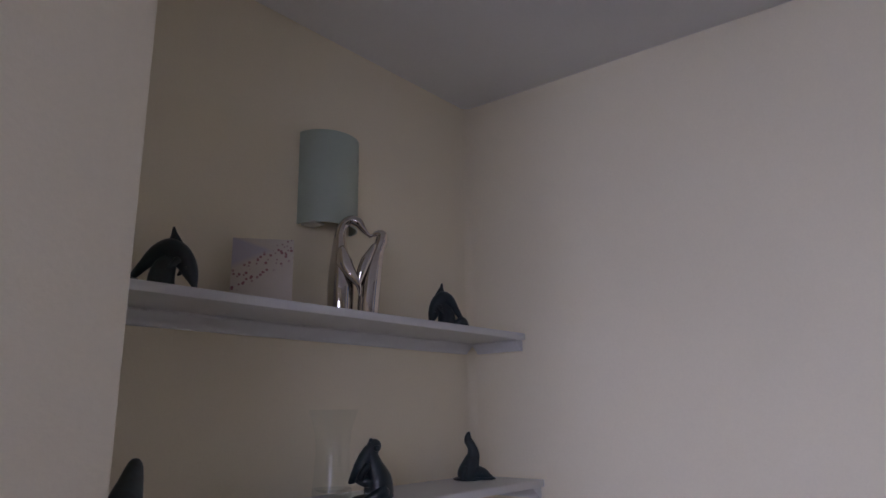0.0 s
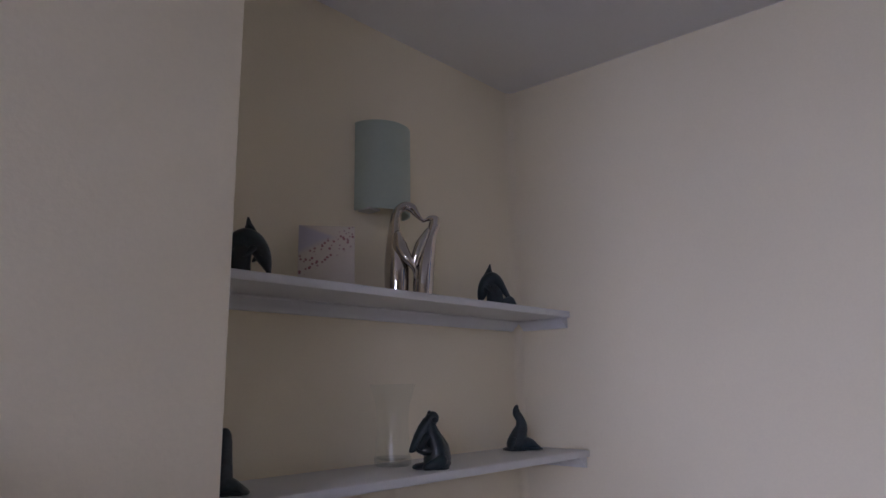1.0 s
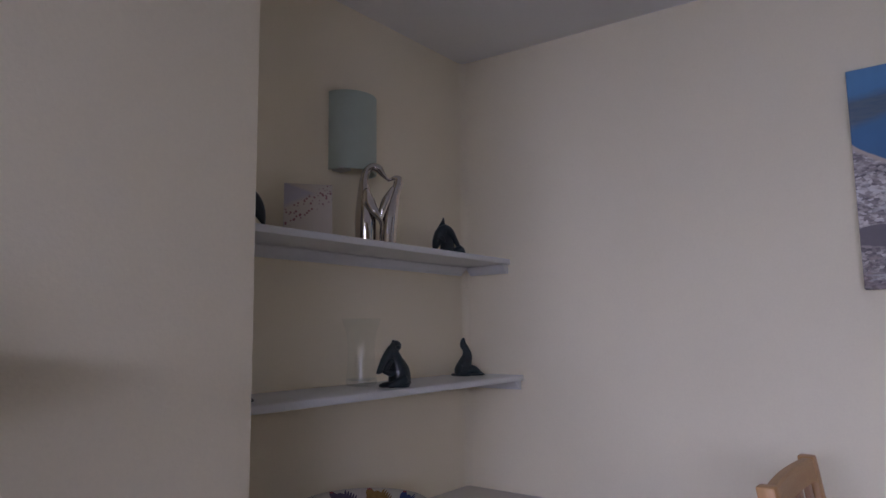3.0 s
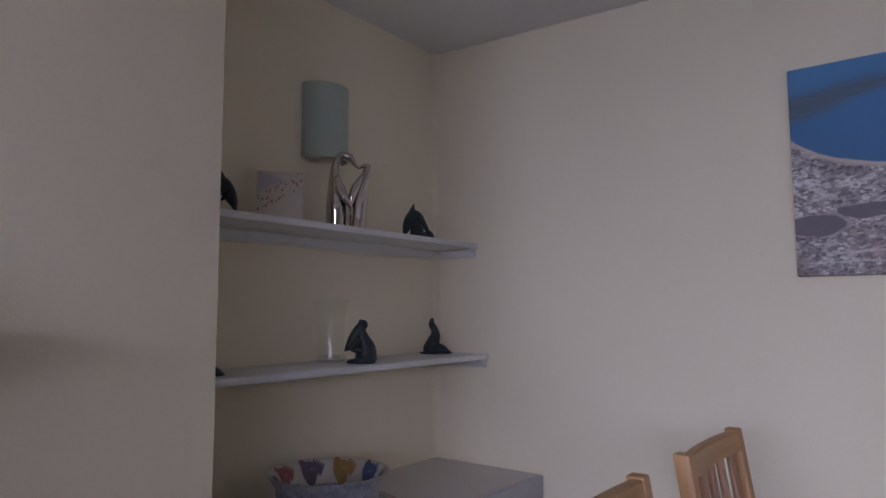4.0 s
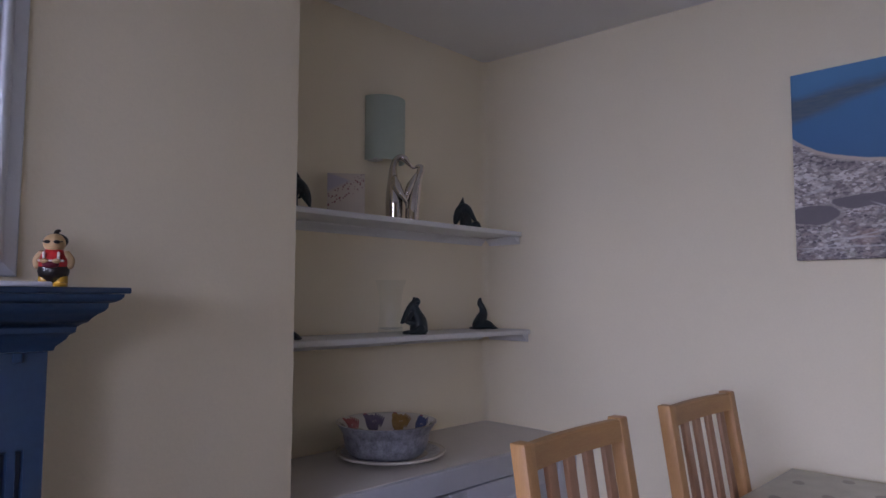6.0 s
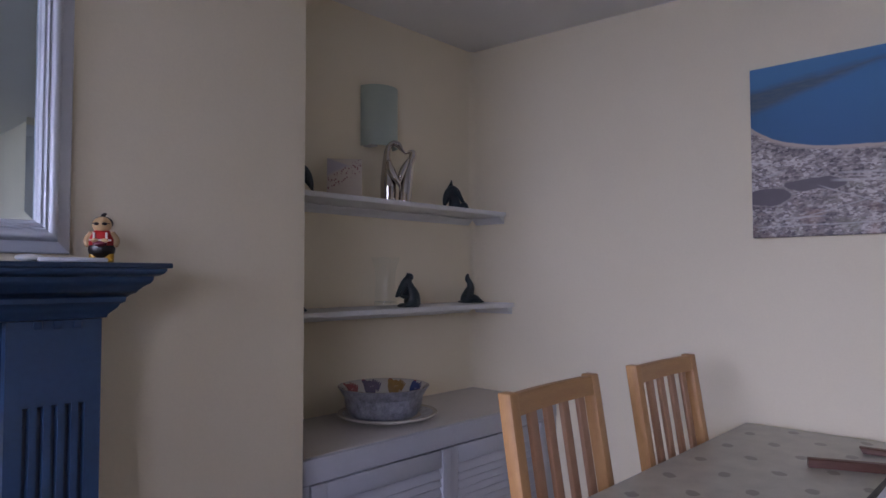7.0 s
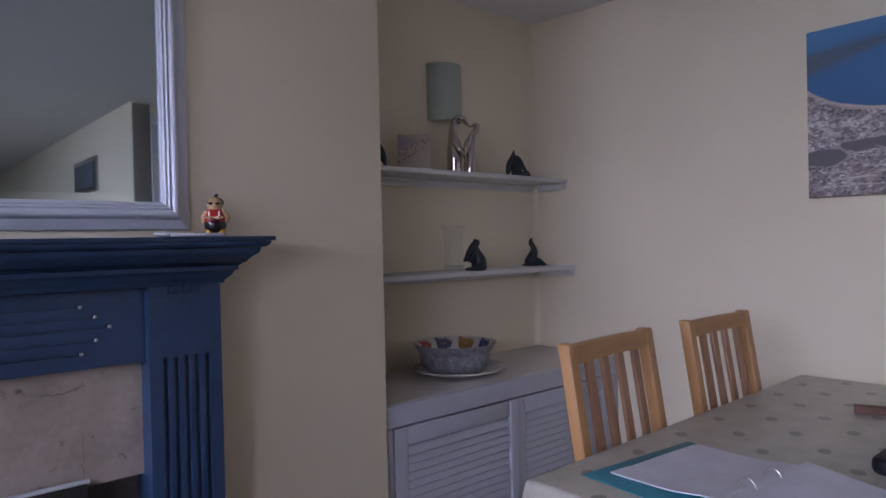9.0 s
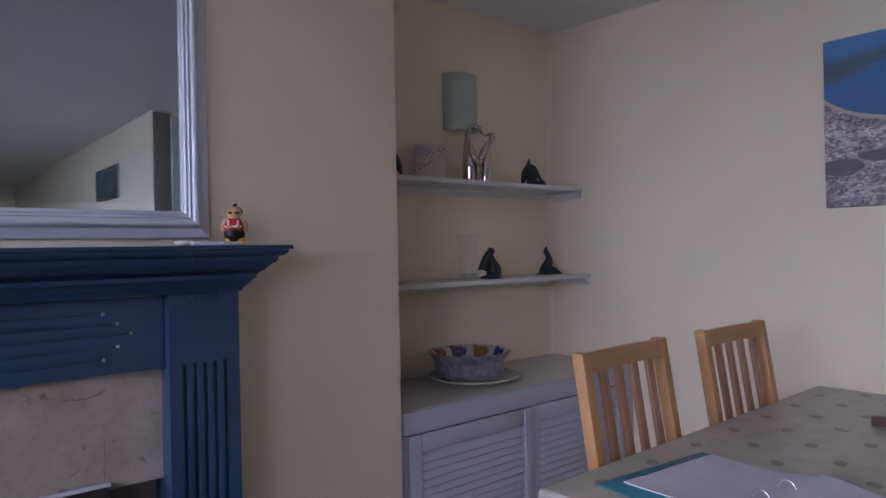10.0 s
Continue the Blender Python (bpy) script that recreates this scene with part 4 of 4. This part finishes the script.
ornament("otter_figurine", sitting_otter(1.01), POTTERY, pose(1.02, 1.165, ZL, 0, 0, -46), "dark green glazed sitting otter figurine on the lower shelf", "figurine")
ornament("seal_figurine", seal(1.0), POTTERY, pose(1.515, 1.262, ZL, 0, 0, -44), "dark green glazed seal figurine with its nose raised", "figurine")


def upright_seal():
    bm = bmesh.new()
    limb(bm, [(-0.012, 0.0, 0.036, 0.026), (-0.012, 0.025, 0.036, 0.028), (-0.008, 0.055, 0.029, 0.024), (-0.002, 0.082, 0.021, 0.019), (0.002, 0.104, 0.015, 0.015), (0.003, 0.116, 0.010, 0.011)])
    limb(bm, [(-0.02, 0.012, 0.012, 0.02), (0.012, 0.018, 0.016, 0.02), (0.034, 0.012, 0.010, 0.016), (0.046, 0.007, 0.005, 0.018)])
    limb(bm, [(-0.046, 0.005, 0.005, 0.022), (0.0, 0.006, 0.006, 0.026), (0.042, 0.005, 0.005, 0.018)])
    return bm


ornament("seal_figurine", upright_seal(), POTTERY, pose(0.500, 1.205, ZL, 0, 0, -50), "dark glazed upright seal figurine beside the chimney breast", "figurine")
vase = thing("glass_vase", pose(1.018, 1.296, ZL), "clear glass vase with a flared rim on the lower shelf", "vase")
bm = lathe([(0.0460, 0.022), (0.044, 0.05), (0.040, 0.10), (0.044, 0.15), (0.060, 0.20), (0.0590, 0.20), (0.0430, 0.15), (0.0390, 0.10), (0.0430, 0.05), (0.0450, 0.022)], 40)
part("body", bm, THIN_GLASS, vase).visible_shadow = False
bm = lathe([(0.0, 0.0), (0.041, 0.0), (0.046, 0.004), (0.0468, 0.012), (0.046, 0.021), (0.042, 0.0212), (0.030, 0.014), (0.0, 0.012)], 40)
part("base", bm, BASE_GLASS, vase, "thick glass base")

# ---- bowl and plate on the cabinet ----
SPONGE = surface("sponged_blue_glaze", (0.25, 0.25, 0.285), 0.34, 0.55, 45, 160, 0.03, coat=0.1)
CREAMW = surface("cream_glaze", (0.58, 0.53, 0.465), 0.25, 0.06, 12, 100, 0.02, coat=0.3)
BX, BY = 0.856, 1.126
plate = thing("plate", pose(BX + 0.02, BY, ZT), "wide cream plate with a sponged blue rim under the bowl", "plate")
part("dish", lathe([(0.0, 0.002), (0.085, 0.002), (0.09, 0.0), (0.10, 0.0), (0.105, 0.006), (0.155, 0.014), (0.181, 0.020), (0.1855, 0.0235), (0.1855, 0.0295), (0.181, 0.0305), (0.152, 0.021), (0.10, 0.011), (0.0, 0.009)], 56), CREAMW, plate)
part("rim_glaze", lathe([(0.126, 0.0162), (0.152, 0.0216), (0.175, 0.0272), (0.175, 0.0279), (0.150, 0.0224), (0.126, 0.0170)], 56), SPONGE, plate, "sponged blue rim")
bowl = thing("bowl", pose(BX, BY, ZT + 0.010) @ Matrix.Diagonal((0.95, 0.95, 1.12, 1.0)), "sponged blue pottery bowl painted with cockerels inside", "bowl")
prof_out = [(0.096, 0.0), (0.110, 0.002), (0.132, 0.014), (0.147, 0.036), (0.152, 0.060), (0.1535, 0.076), (0.158, 0.087), (0.167, 0.097), (0.179, 0.104)]
prof_in = [(0.179, 0.106), (0.174, 0.106), (0.161, 0.097), (0.149, 0.083), (0.143, 0.066), (0.135, 0.044), (0.118, 0.022), (0.0, 0.010)]
part("outside", lathe([(0.0, 0.004)] + prof_out + [(0.1775, 0.1052), (0.130, 0.041), (0.114, 0.019), (0.0, 0.008)], 64), SPONGE, bowl)
part("inside", lathe(prof_in + [(0.0, 0.0085), (0.1155, 0.020), (0.132, 0.042), (0.147, 0.084), (0.1765, 0.1055)], 64), CREAMW, bowl, "cream glazed inside")
COCK = [surface(n, c, 0.25, 0.2, 40, 160, 0.0, coat=0.3) for n, c in
        (("red_glaze", (0.34, 0.09, 0.09)), ("blue_glaze", (0.055, 0.075, 0.20)), ("ochre_glaze", (0.32, 0.19, 0.06)), ("violet_glaze", (0.12, 0.095, 0.15)))]


WALL_IN = [(0.118, 0.022), (0.135, 0.044), (0.143, 0.066), (0.149, 0.083), (0.161, 0.097), (0.174, 0.106)]


def on_wall(w):
    f = max(0.0, min(0.999, w)) * (len(WALL_IN) - 1)
    i, t = int(f), f - int(f)
    return tuple(WALL_IN[i][k] * (1 - t) + WALL_IN[i + 1][k] * t for k in (0, 1))


def stroke(cu, cw, ru, rw, lean=0.0, lift=0.0):
    """One brush mark on the inner wall, laid in narrow strips."""
    bm = bmesh.new()
    n = 8
    rows = []
    for k in range(n + 1):
        w = cw + rw * (2 * k / n - 1)
        half = ru * math.sqrt(max(0.02, 1 - (2 * k / n - 1) ** 2))
        r, z = on_wall(w)
        rows.append([bm.verts.new(((r - 0.0022 - lift) * math.cos(a), (r - 0.0022 - lift) * math.sin(a), z + 0.0012))
                     for a in ((cu + lean * (w - cw) + half * (j / 2 - 1)) / 0.155 for j in range(5))])
    for p, q in zip(rows, rows[1:]):
        for j in range(4):
            bm.faces.new([p[j], p[j + 1], q[j + 1], q[j]])
    return bm


for k in range(9):
    paint = COCK[(k + 1) % 4]
    bird = part("painted_cockerel", stroke(0.0, 0.52, 0.024, 0.36), paint, bowl, at=pose(0, 0, 0.0, 0, 0, 40 * k - 10))
    part("breast", stroke(0.015, 0.60, 0.016, 0.30, 0.0, 0.0003), paint, bird)
    part("neck", stroke(0.022, 0.82, 0.010, 0.17, 0.0, 0.0006), paint, bird)
    part("comb", stroke(0.023, 0.955, 0.007, 0.035, 0.0, 0.0009), COCK[0], bird, "red comb")
    for j in range(5):
        part("tail_feather", stroke(-0.014 - 0.0065 * j, 0.70 - 0.035 * j, 0.0042, 0.27 - 0.02 * j, -0.02 - 0.006 * j, 0.0003 + 0.0001 * j), paint, bird)

# ---- canvas picture on the east wall ----
CW, CH = 0.92, 0.592
pic = thing("canvas_picture", pose(XE, 0.048, 1.400), "unframed canvas print, aerial view of a blue bay and town", "picture")
part("canvas", boxed(-0.030, -0.002, -CW, 0.0, 0.0, CH, bevel=0.003), bay_material(CW, CH), pic)

# ---- table, cloth, chairs ----
TX0, TX1, TY0, TY1, TZ = 0.095, 1.575, -0.84, 0.072, 0.766
table = thing("dining_table", pose(0, 0, 0), "oak dining table under a patterned cloth, against the wall", "table")
part("tabletop", boxed(TX0, TX1, TY0, TY1, TZ - 0.032, TZ - 0.005, bevel=0.006), OAK_X, table)
part("apron", boxed(TX0 + 0.10, TX1 - 0.10, TY0 + 0.06, TY0 + 0.082, TZ - 0.11, TZ - 0.028), OAK_X, table)
part("apron", boxed(TX0 + 0.10, TX1 - 0.10, TY1 - 0.082, TY1 - 0.06, TZ - 0.11, TZ - 0.028), OAK_X, table)
for x in (TX0 + 0.05, TX1 - 0.11):
    for y in (TY0 + 0.05, TY1 - 0.11):
        part("leg", boxed(x, x + 0.06, y, y + 0.06, 0, TZ - 0.028, bevel=0.004), OAK, table)


def cloth():
    """The cloth lies on the top and hangs in shallow folds over the edges."""
    bm = bmesh.new()
    x0, x1, y0, y1, z, r, drop = TX0 - 0.004, TX1 + 0.004, TY0 - 0.004, TY1 + 0.004, TZ, 0.010, 0.20
    nu, nv = 74, 46
    rows = []
    ring = []
    corners = [(x0, y0), (x1, y0), (x1, y1), (x0, y1)]
    n_side = (nu, nv, nu, nv)
    for k in range(4):
        a, b = Vector(corners[k]), Vector(corners[(k + 1) % 4])
        d = (b - a).normalized()
        nrm = Vector((d.y, -d.x))
        for j in range(n_side[k]):
            ring.append((a + (b - a) * j / n_side[k], nrm, j == 0, k))
    prof = [(-r, 0.0)] + [(-r + r * math.sin(t), -r + r * math.cos(t)) for t in (0.4, 0.8, 1.2, math.pi / 2)] + [(0.002, -0.05), (0.004, -0.10), (0.006, -0.15), (0.006, -drop)]
    for out, dz in prof:
        line = []
        for i, (p, nrm, is_corner, k) in enumerate(ring):
            w = max(0.0, -dz - r) / drop
            fold = 0.012 * w * (math.sin(i * 0.55) + 0.6 * math.sin(i * 0.23 + 1.3))
            n2 = nrm
            if is_corner:
                prev = ring[i - 1][1]
                n2 = nrm + prev
                fold += 0.016 * w
            o = out + max(fold, -0.004) + 0.004 * w
            line.append(bm.verts.new((p.x + n2.x * o, p.y + n2.y * o, z + dz)))
        rows.append(line)
    for p, q in zip(rows, rows[1:]):
        for j in range(len(p)):
            bm.faces.new([p[j], p[(j + 1) % len(p)], q[(j + 1) % len(q)], q[j]])
    bm.faces.new(rows[0])
    return bm


tagged(part("tablecloth", cloth(), CLOTH), "beige wipe-clean tablecloth printed with grey-brown leaves", "tablecloth")


def chair(name="dining_chair"):
    """A slat-back chair: raked posts, top rail, five slats, seat, legs. Local: faces -y, back top at y = 0."""
    t = thing(name, pose(0, 0, 0), "light oak dining chair with a slatted back, tucked under the table", "chair", "chairs at the table")
    w, zt, zs = 0.203, 1.015, 0.45
    rake = math.tan(radians(8.8))

    def raked(bm):
        for v in bm.verts:
            v.co.y -= (zt - max(v.co.z, zs)) * rake
        return bm
    for s in (-1, 1):
        x = s * (w - 0.017)
        part("back_post", raked(boxed(x - 0.017, x + 0.017, -0.033, 0.001, zs, zt, bevel=0.004)), OAK, t)
        part("back_leg", raked(boxed(x - 0.017, x + 0.017, -0.033, 0.001, 0, zs - 0.001, bevel=0.003)), OAK, t)
        part("front_leg", boxed(x - 0.019, x + 0.019, -0.52, -0.482, 0, zs - 0.02, bevel=0.003), OAK, t)
    bm = bmesh.new()
    n = 12
    xs = [-w + 0.034 + (2 * w - 0.068) * k / n for k in range(n + 1)]
    rings = []
    for x in xs:
        bow = 0.010 * (1 - (x / (w - 0.034)) ** 2)
        rings.append([bm.verts.new(p) for p in ((x, -0.031 + bow, zt - 0.050), (x, -0.007 + bow, zt - 0.050), (x, -0.007 + bow, zt - 0.008), (x, -0.011 + bow, zt - 0.004), (x, -0.027 + bow, zt - 0.004), (x, -0.031 + bow, zt - 0.008))])
    for p, q in zip(rings, rings[1:]):
        for j in range(6):
            bm.faces.new([p[j], p[(j + 1) % 6], q[(j + 1) % 6], q[j]])
    bm.faces.new(rings[0])
    bm.faces.new(rings[-1][::-1])
    part("top_rail", raked(bm), OAK_X, t)
    part("lower_rail", raked(boxed(-w + 0.034, w - 0.034, -0.029, -0.009, 0.555, 0.595, bevel=0.003)), OAK_X, t)
    for k in range(4):
        x = (k - 1.5) * 0.0736
        bow = 0.010 * (1 - (x / (w - 0.034)) ** 2)
        part("slat", raked(boxed(x - 0.0152, x + 0.0152, -0.030 + bow * 0.8, -0.018 + bow * 0.8, 0.595, zt - 0.049, bevel=0.002)), OAK_DARK, t, "reddish brown slat")
    part("seat", boxed(-w + 0.002, w - 0.002, -0.53, -0.13, zs - 0.02, zs + 0.015, bevel=0.008), OAK_X, t)
    return t


first = chair()
first.matrix_basis = pose(0.5295, 0.181, 0, 0, 0, 2.5)
copy_thing(first, pose(1.1275, 0.179, 0, 0, 0, -0.5))

# ---- on the table ----
ZTC = TZ + 0.0012
binder = thing("ring_binder", pose(0.190, 0.001, ZTC, 0, 0, -6.5), "open teal ring binder with white pages on the table", "binder")
L = 0.370
part("cover", boxed(0, L, -0.262, 0, 0, 0.003, bevel=0.0012), TEAL, binder)
part("cover", boxed(0, L, -0.580, -0.318, 0, 0.003, bevel=0.0012), TEAL, binder)
part("spine", boxed(0, L, -0.316, -0.264, 0, 0.003, bevel=0.0012), TEAL, binder)


def sheets(x0, x1, y0, y1, thick, seed):
    bm = bmesh.new()
    n, m = 14, 12
    rnd = random.Random(seed)
    ph = rnd.random() * 6
    grid = [[None] * (m + 1) for _ in range(n + 1)]
    for i in range(n + 1):
        for j in range(m + 1):
            x, y = x0 + (x1 - x0) * i / n, y0 + (y1 - y0) * j / m
            edge = min(i, n - i, j, m - j)
            grid[i][j] = bm.verts.new((x + 0.001 * math.sin(j), y, 0.0035 + thick + 0.0016 * math.sin(4.1 * i / n + ph) * math.sin(2.6 * j / m + ph) + 0.014 * math.exp(-((y + 0.283) / 0.085) ** 2) + (0.002 if edge == 0 and i < 3 else 0)))
    for i in range(n):
        for j in range(m):
            bm.faces.new([grid[i][j], grid[i + 1][j], grid[i + 1][j + 1], grid[i][j + 1]])
    r = bmesh.ops.extrude_face_region(bm, geom=bm.faces[:])
    for v in [g for g in r["geom"] if isinstance(g, bmesh.types.BMVert)]:
        v.co.z -= 0.0028
    return bm


part("page", sheets(0.052, 0.362, -0.286, -0.032, 0.0016, 3), PAPER, binder, "white page")
part("page", sheets(0.062, 0.380, -0.520, -0.2810, 0.0044, 8), PAPER, binder, "white page")
for x in (0.160, 0.252):
    bm = bmesh.new()
    n, R1 = 20, 0.019
    rings = []
    for k in range(n + 1):
        a = math.pi * k / n
        c = Vector((x, -0.277 + R1 * math.cos(a), 0.012 + R1 * 1.25 * math.sin(a)))
        o = Vector((0, math.cos(a), math.sin(a)))
        rings.append([bm.verts.new(c + 0.0016 * (math.cos(s) * o + math.sin(s) * Vector((1, 0, 0)))) for s in (math.pi * j / 4 for j in range(8))])
    for p, q in zip(rings, rings[1:]):
        for j in range(8):
            bm.faces.new([p[j], p[(j + 1) % 8], q[(j + 1) % 8], q[j]])
    part("ring", bm, STEEL, binder, "chrome binder ring")

bag = thing("document_case", pose(0.612, -0.412, ZTC, 0, 0, -1), "black leather document case with loose papers on top", "case")


def case_body():
    """A soft case with rounded corners in plan and a rolled edge."""
    bm = boxed(0, 0.55, -0.37, 0, 0, 0.036)
    up = [e for e in bm.edges if abs(e.verts[0].co.z - e.verts[1].co.z) > 0.01]
    bmesh.ops.bevel(bm, geom=up, offset=0.028, segments=6, affect='EDGES', profile=0.5)
    rim = [e for e in bm.edges if abs(e.verts[0].co.z - e.verts[1].co.z) < 1e-5]
    bmesh.ops.bevel(bm, geom=rim, offset=0.012, segments=4, affect='EDGES', profile=0.5)
    return bm


part("case_body", case_body(), BLACK, bag)
part("zip", boxed(0.05, 0.50, 0.0002, 0.0025, 0.015, 0.020, bevel=0.001), BLACK, bag)
paper = thing("paper_stack", pose(0.672, -0.452, ZTC + 0.0363, 0, 0, -1), "loose stack of white papers lying on the black case", "papers")
rnd = random.Random(4)
for k in range(6):
    bm = boxed(0, 0.44 + 0.012 * k, -0.29, 0, 0, 0.0014)
    bmesh.ops.subdivide_edges(bm, edges=bm.edges[:], cuts=9, use_grid_fill=True)
    for v in bm.verts:
        # curled corners, more so in the upper sheets
        d, e = math.hypot(v.co.x - 0.04, v.co.y), math.hypot(v.co.x - 0.44, v.co.y)
        lift = 0.012 * max(0.0, 1 - d / 0.07) ** 2 + 0.022 * max(0.0, 1 - e / 0.12) ** 2
        v.co.z += lift * (k / 5) + 0.0010 * math.sin(v.co.x * 17 + k) * math.sin(v.co.y * 14 + 2 * k)
    part("sheet", bm, PAPER, paper, at=pose(rnd.uniform(-0.008, 0.008), rnd.uniform(-0.008, 0.008), 0.0024 * k + 0.0012, 0, 0, rnd.uniform(-2, 2)))
pen = thing("pen", pose(0.852, -0.486, ZTC + 0.0363 + 0.0185, 0, 0, -97), "white ballpoint pen lying on the papers", "pen")
bm = lathe([(0.0, 0), (0.0062, 0.002), (0.0066, 0.12), (0.0035, 0.135), (0.0, 0.142)], 14)
part("barrel", bm, UPVC, pen, at=pose(0, 0, 0, 0, 90, 0))
bm = lathe([(0.0067, 0.026), (0.0073, 0.027), (0.0073, 0.033), (0.0067, 0.034)], 14)
part("clip_band", bm, BLACK, pen, "dark band", at=pose(0, 0, 0, 0, 90, 0))


def bar(length, w, h, flare):
    bm = bmesh.new()
    rings = []
    n = 10
    for k in range(n + 1):
        s = k / n
        up = flare * max(0.0, (s - 0.75) / 0.25) ** 2
        hh = h * (1.0 + 0.5 * max(0.0, (s - 0.8) / 0.2)) if flare else h
        rings.append([bm.verts.new((a, -s * length + (0.6 * b if flare and k == 0 else 0.0), b)) for a, b in ((-w / 2, up * 0.2), (w / 2, up * 0.2), (w / 2, hh + up - 0.003), (w / 2 - 0.003, hh + up), (-w / 2 + 0.003, hh + up), (-w / 2, hh + up - 0.003))])
    for p, q in zip(rings, rings[1:]):
        for j in range(6):
            bm.faces.new([p[j], p[(j + 1) % 6], q[(j + 1) % 6], q[j]])
    bm.faces.new(rings[0])
    bm.faces.new(rings[-1][::-1])
    return bm


ornament("wooden_bar", bar(0.30, 0.024, 0.023, 0.0), BROWN, pose(1.130, -0.232, ZTC, 0, 0, 22), "dark brown wooden bar lying on the tablecloth", "wooden bar")
ornament("wooden_bar", bar(0.21, 0.024, 0.017, 0.020), BROWN, pose(1.381, -0.312, ZTC, 0, 0, 4), "dark brown wooden bar with a flared end on the tablecloth", "wooden bar")

# ---- beyond, seen in the mirror ----
far = thing("framed_picture", pose(XR, -3.63, 1.755), "framed dark picture on the far wall", "picture")
part("picture_frame", boxed(-0.022, -0.002, -0.36, 0.36, 0.0, 0.28, bevel=0.004), STEEL, far)
part("print", boxed(-0.026, -0.0225, -0.31, 0.31, 0.04, 0.24), surface("dark_print", (0.10, 0.13, 0.16), 0.4, 0.5, 9, 80, 0), far, "dark blue-grey print")
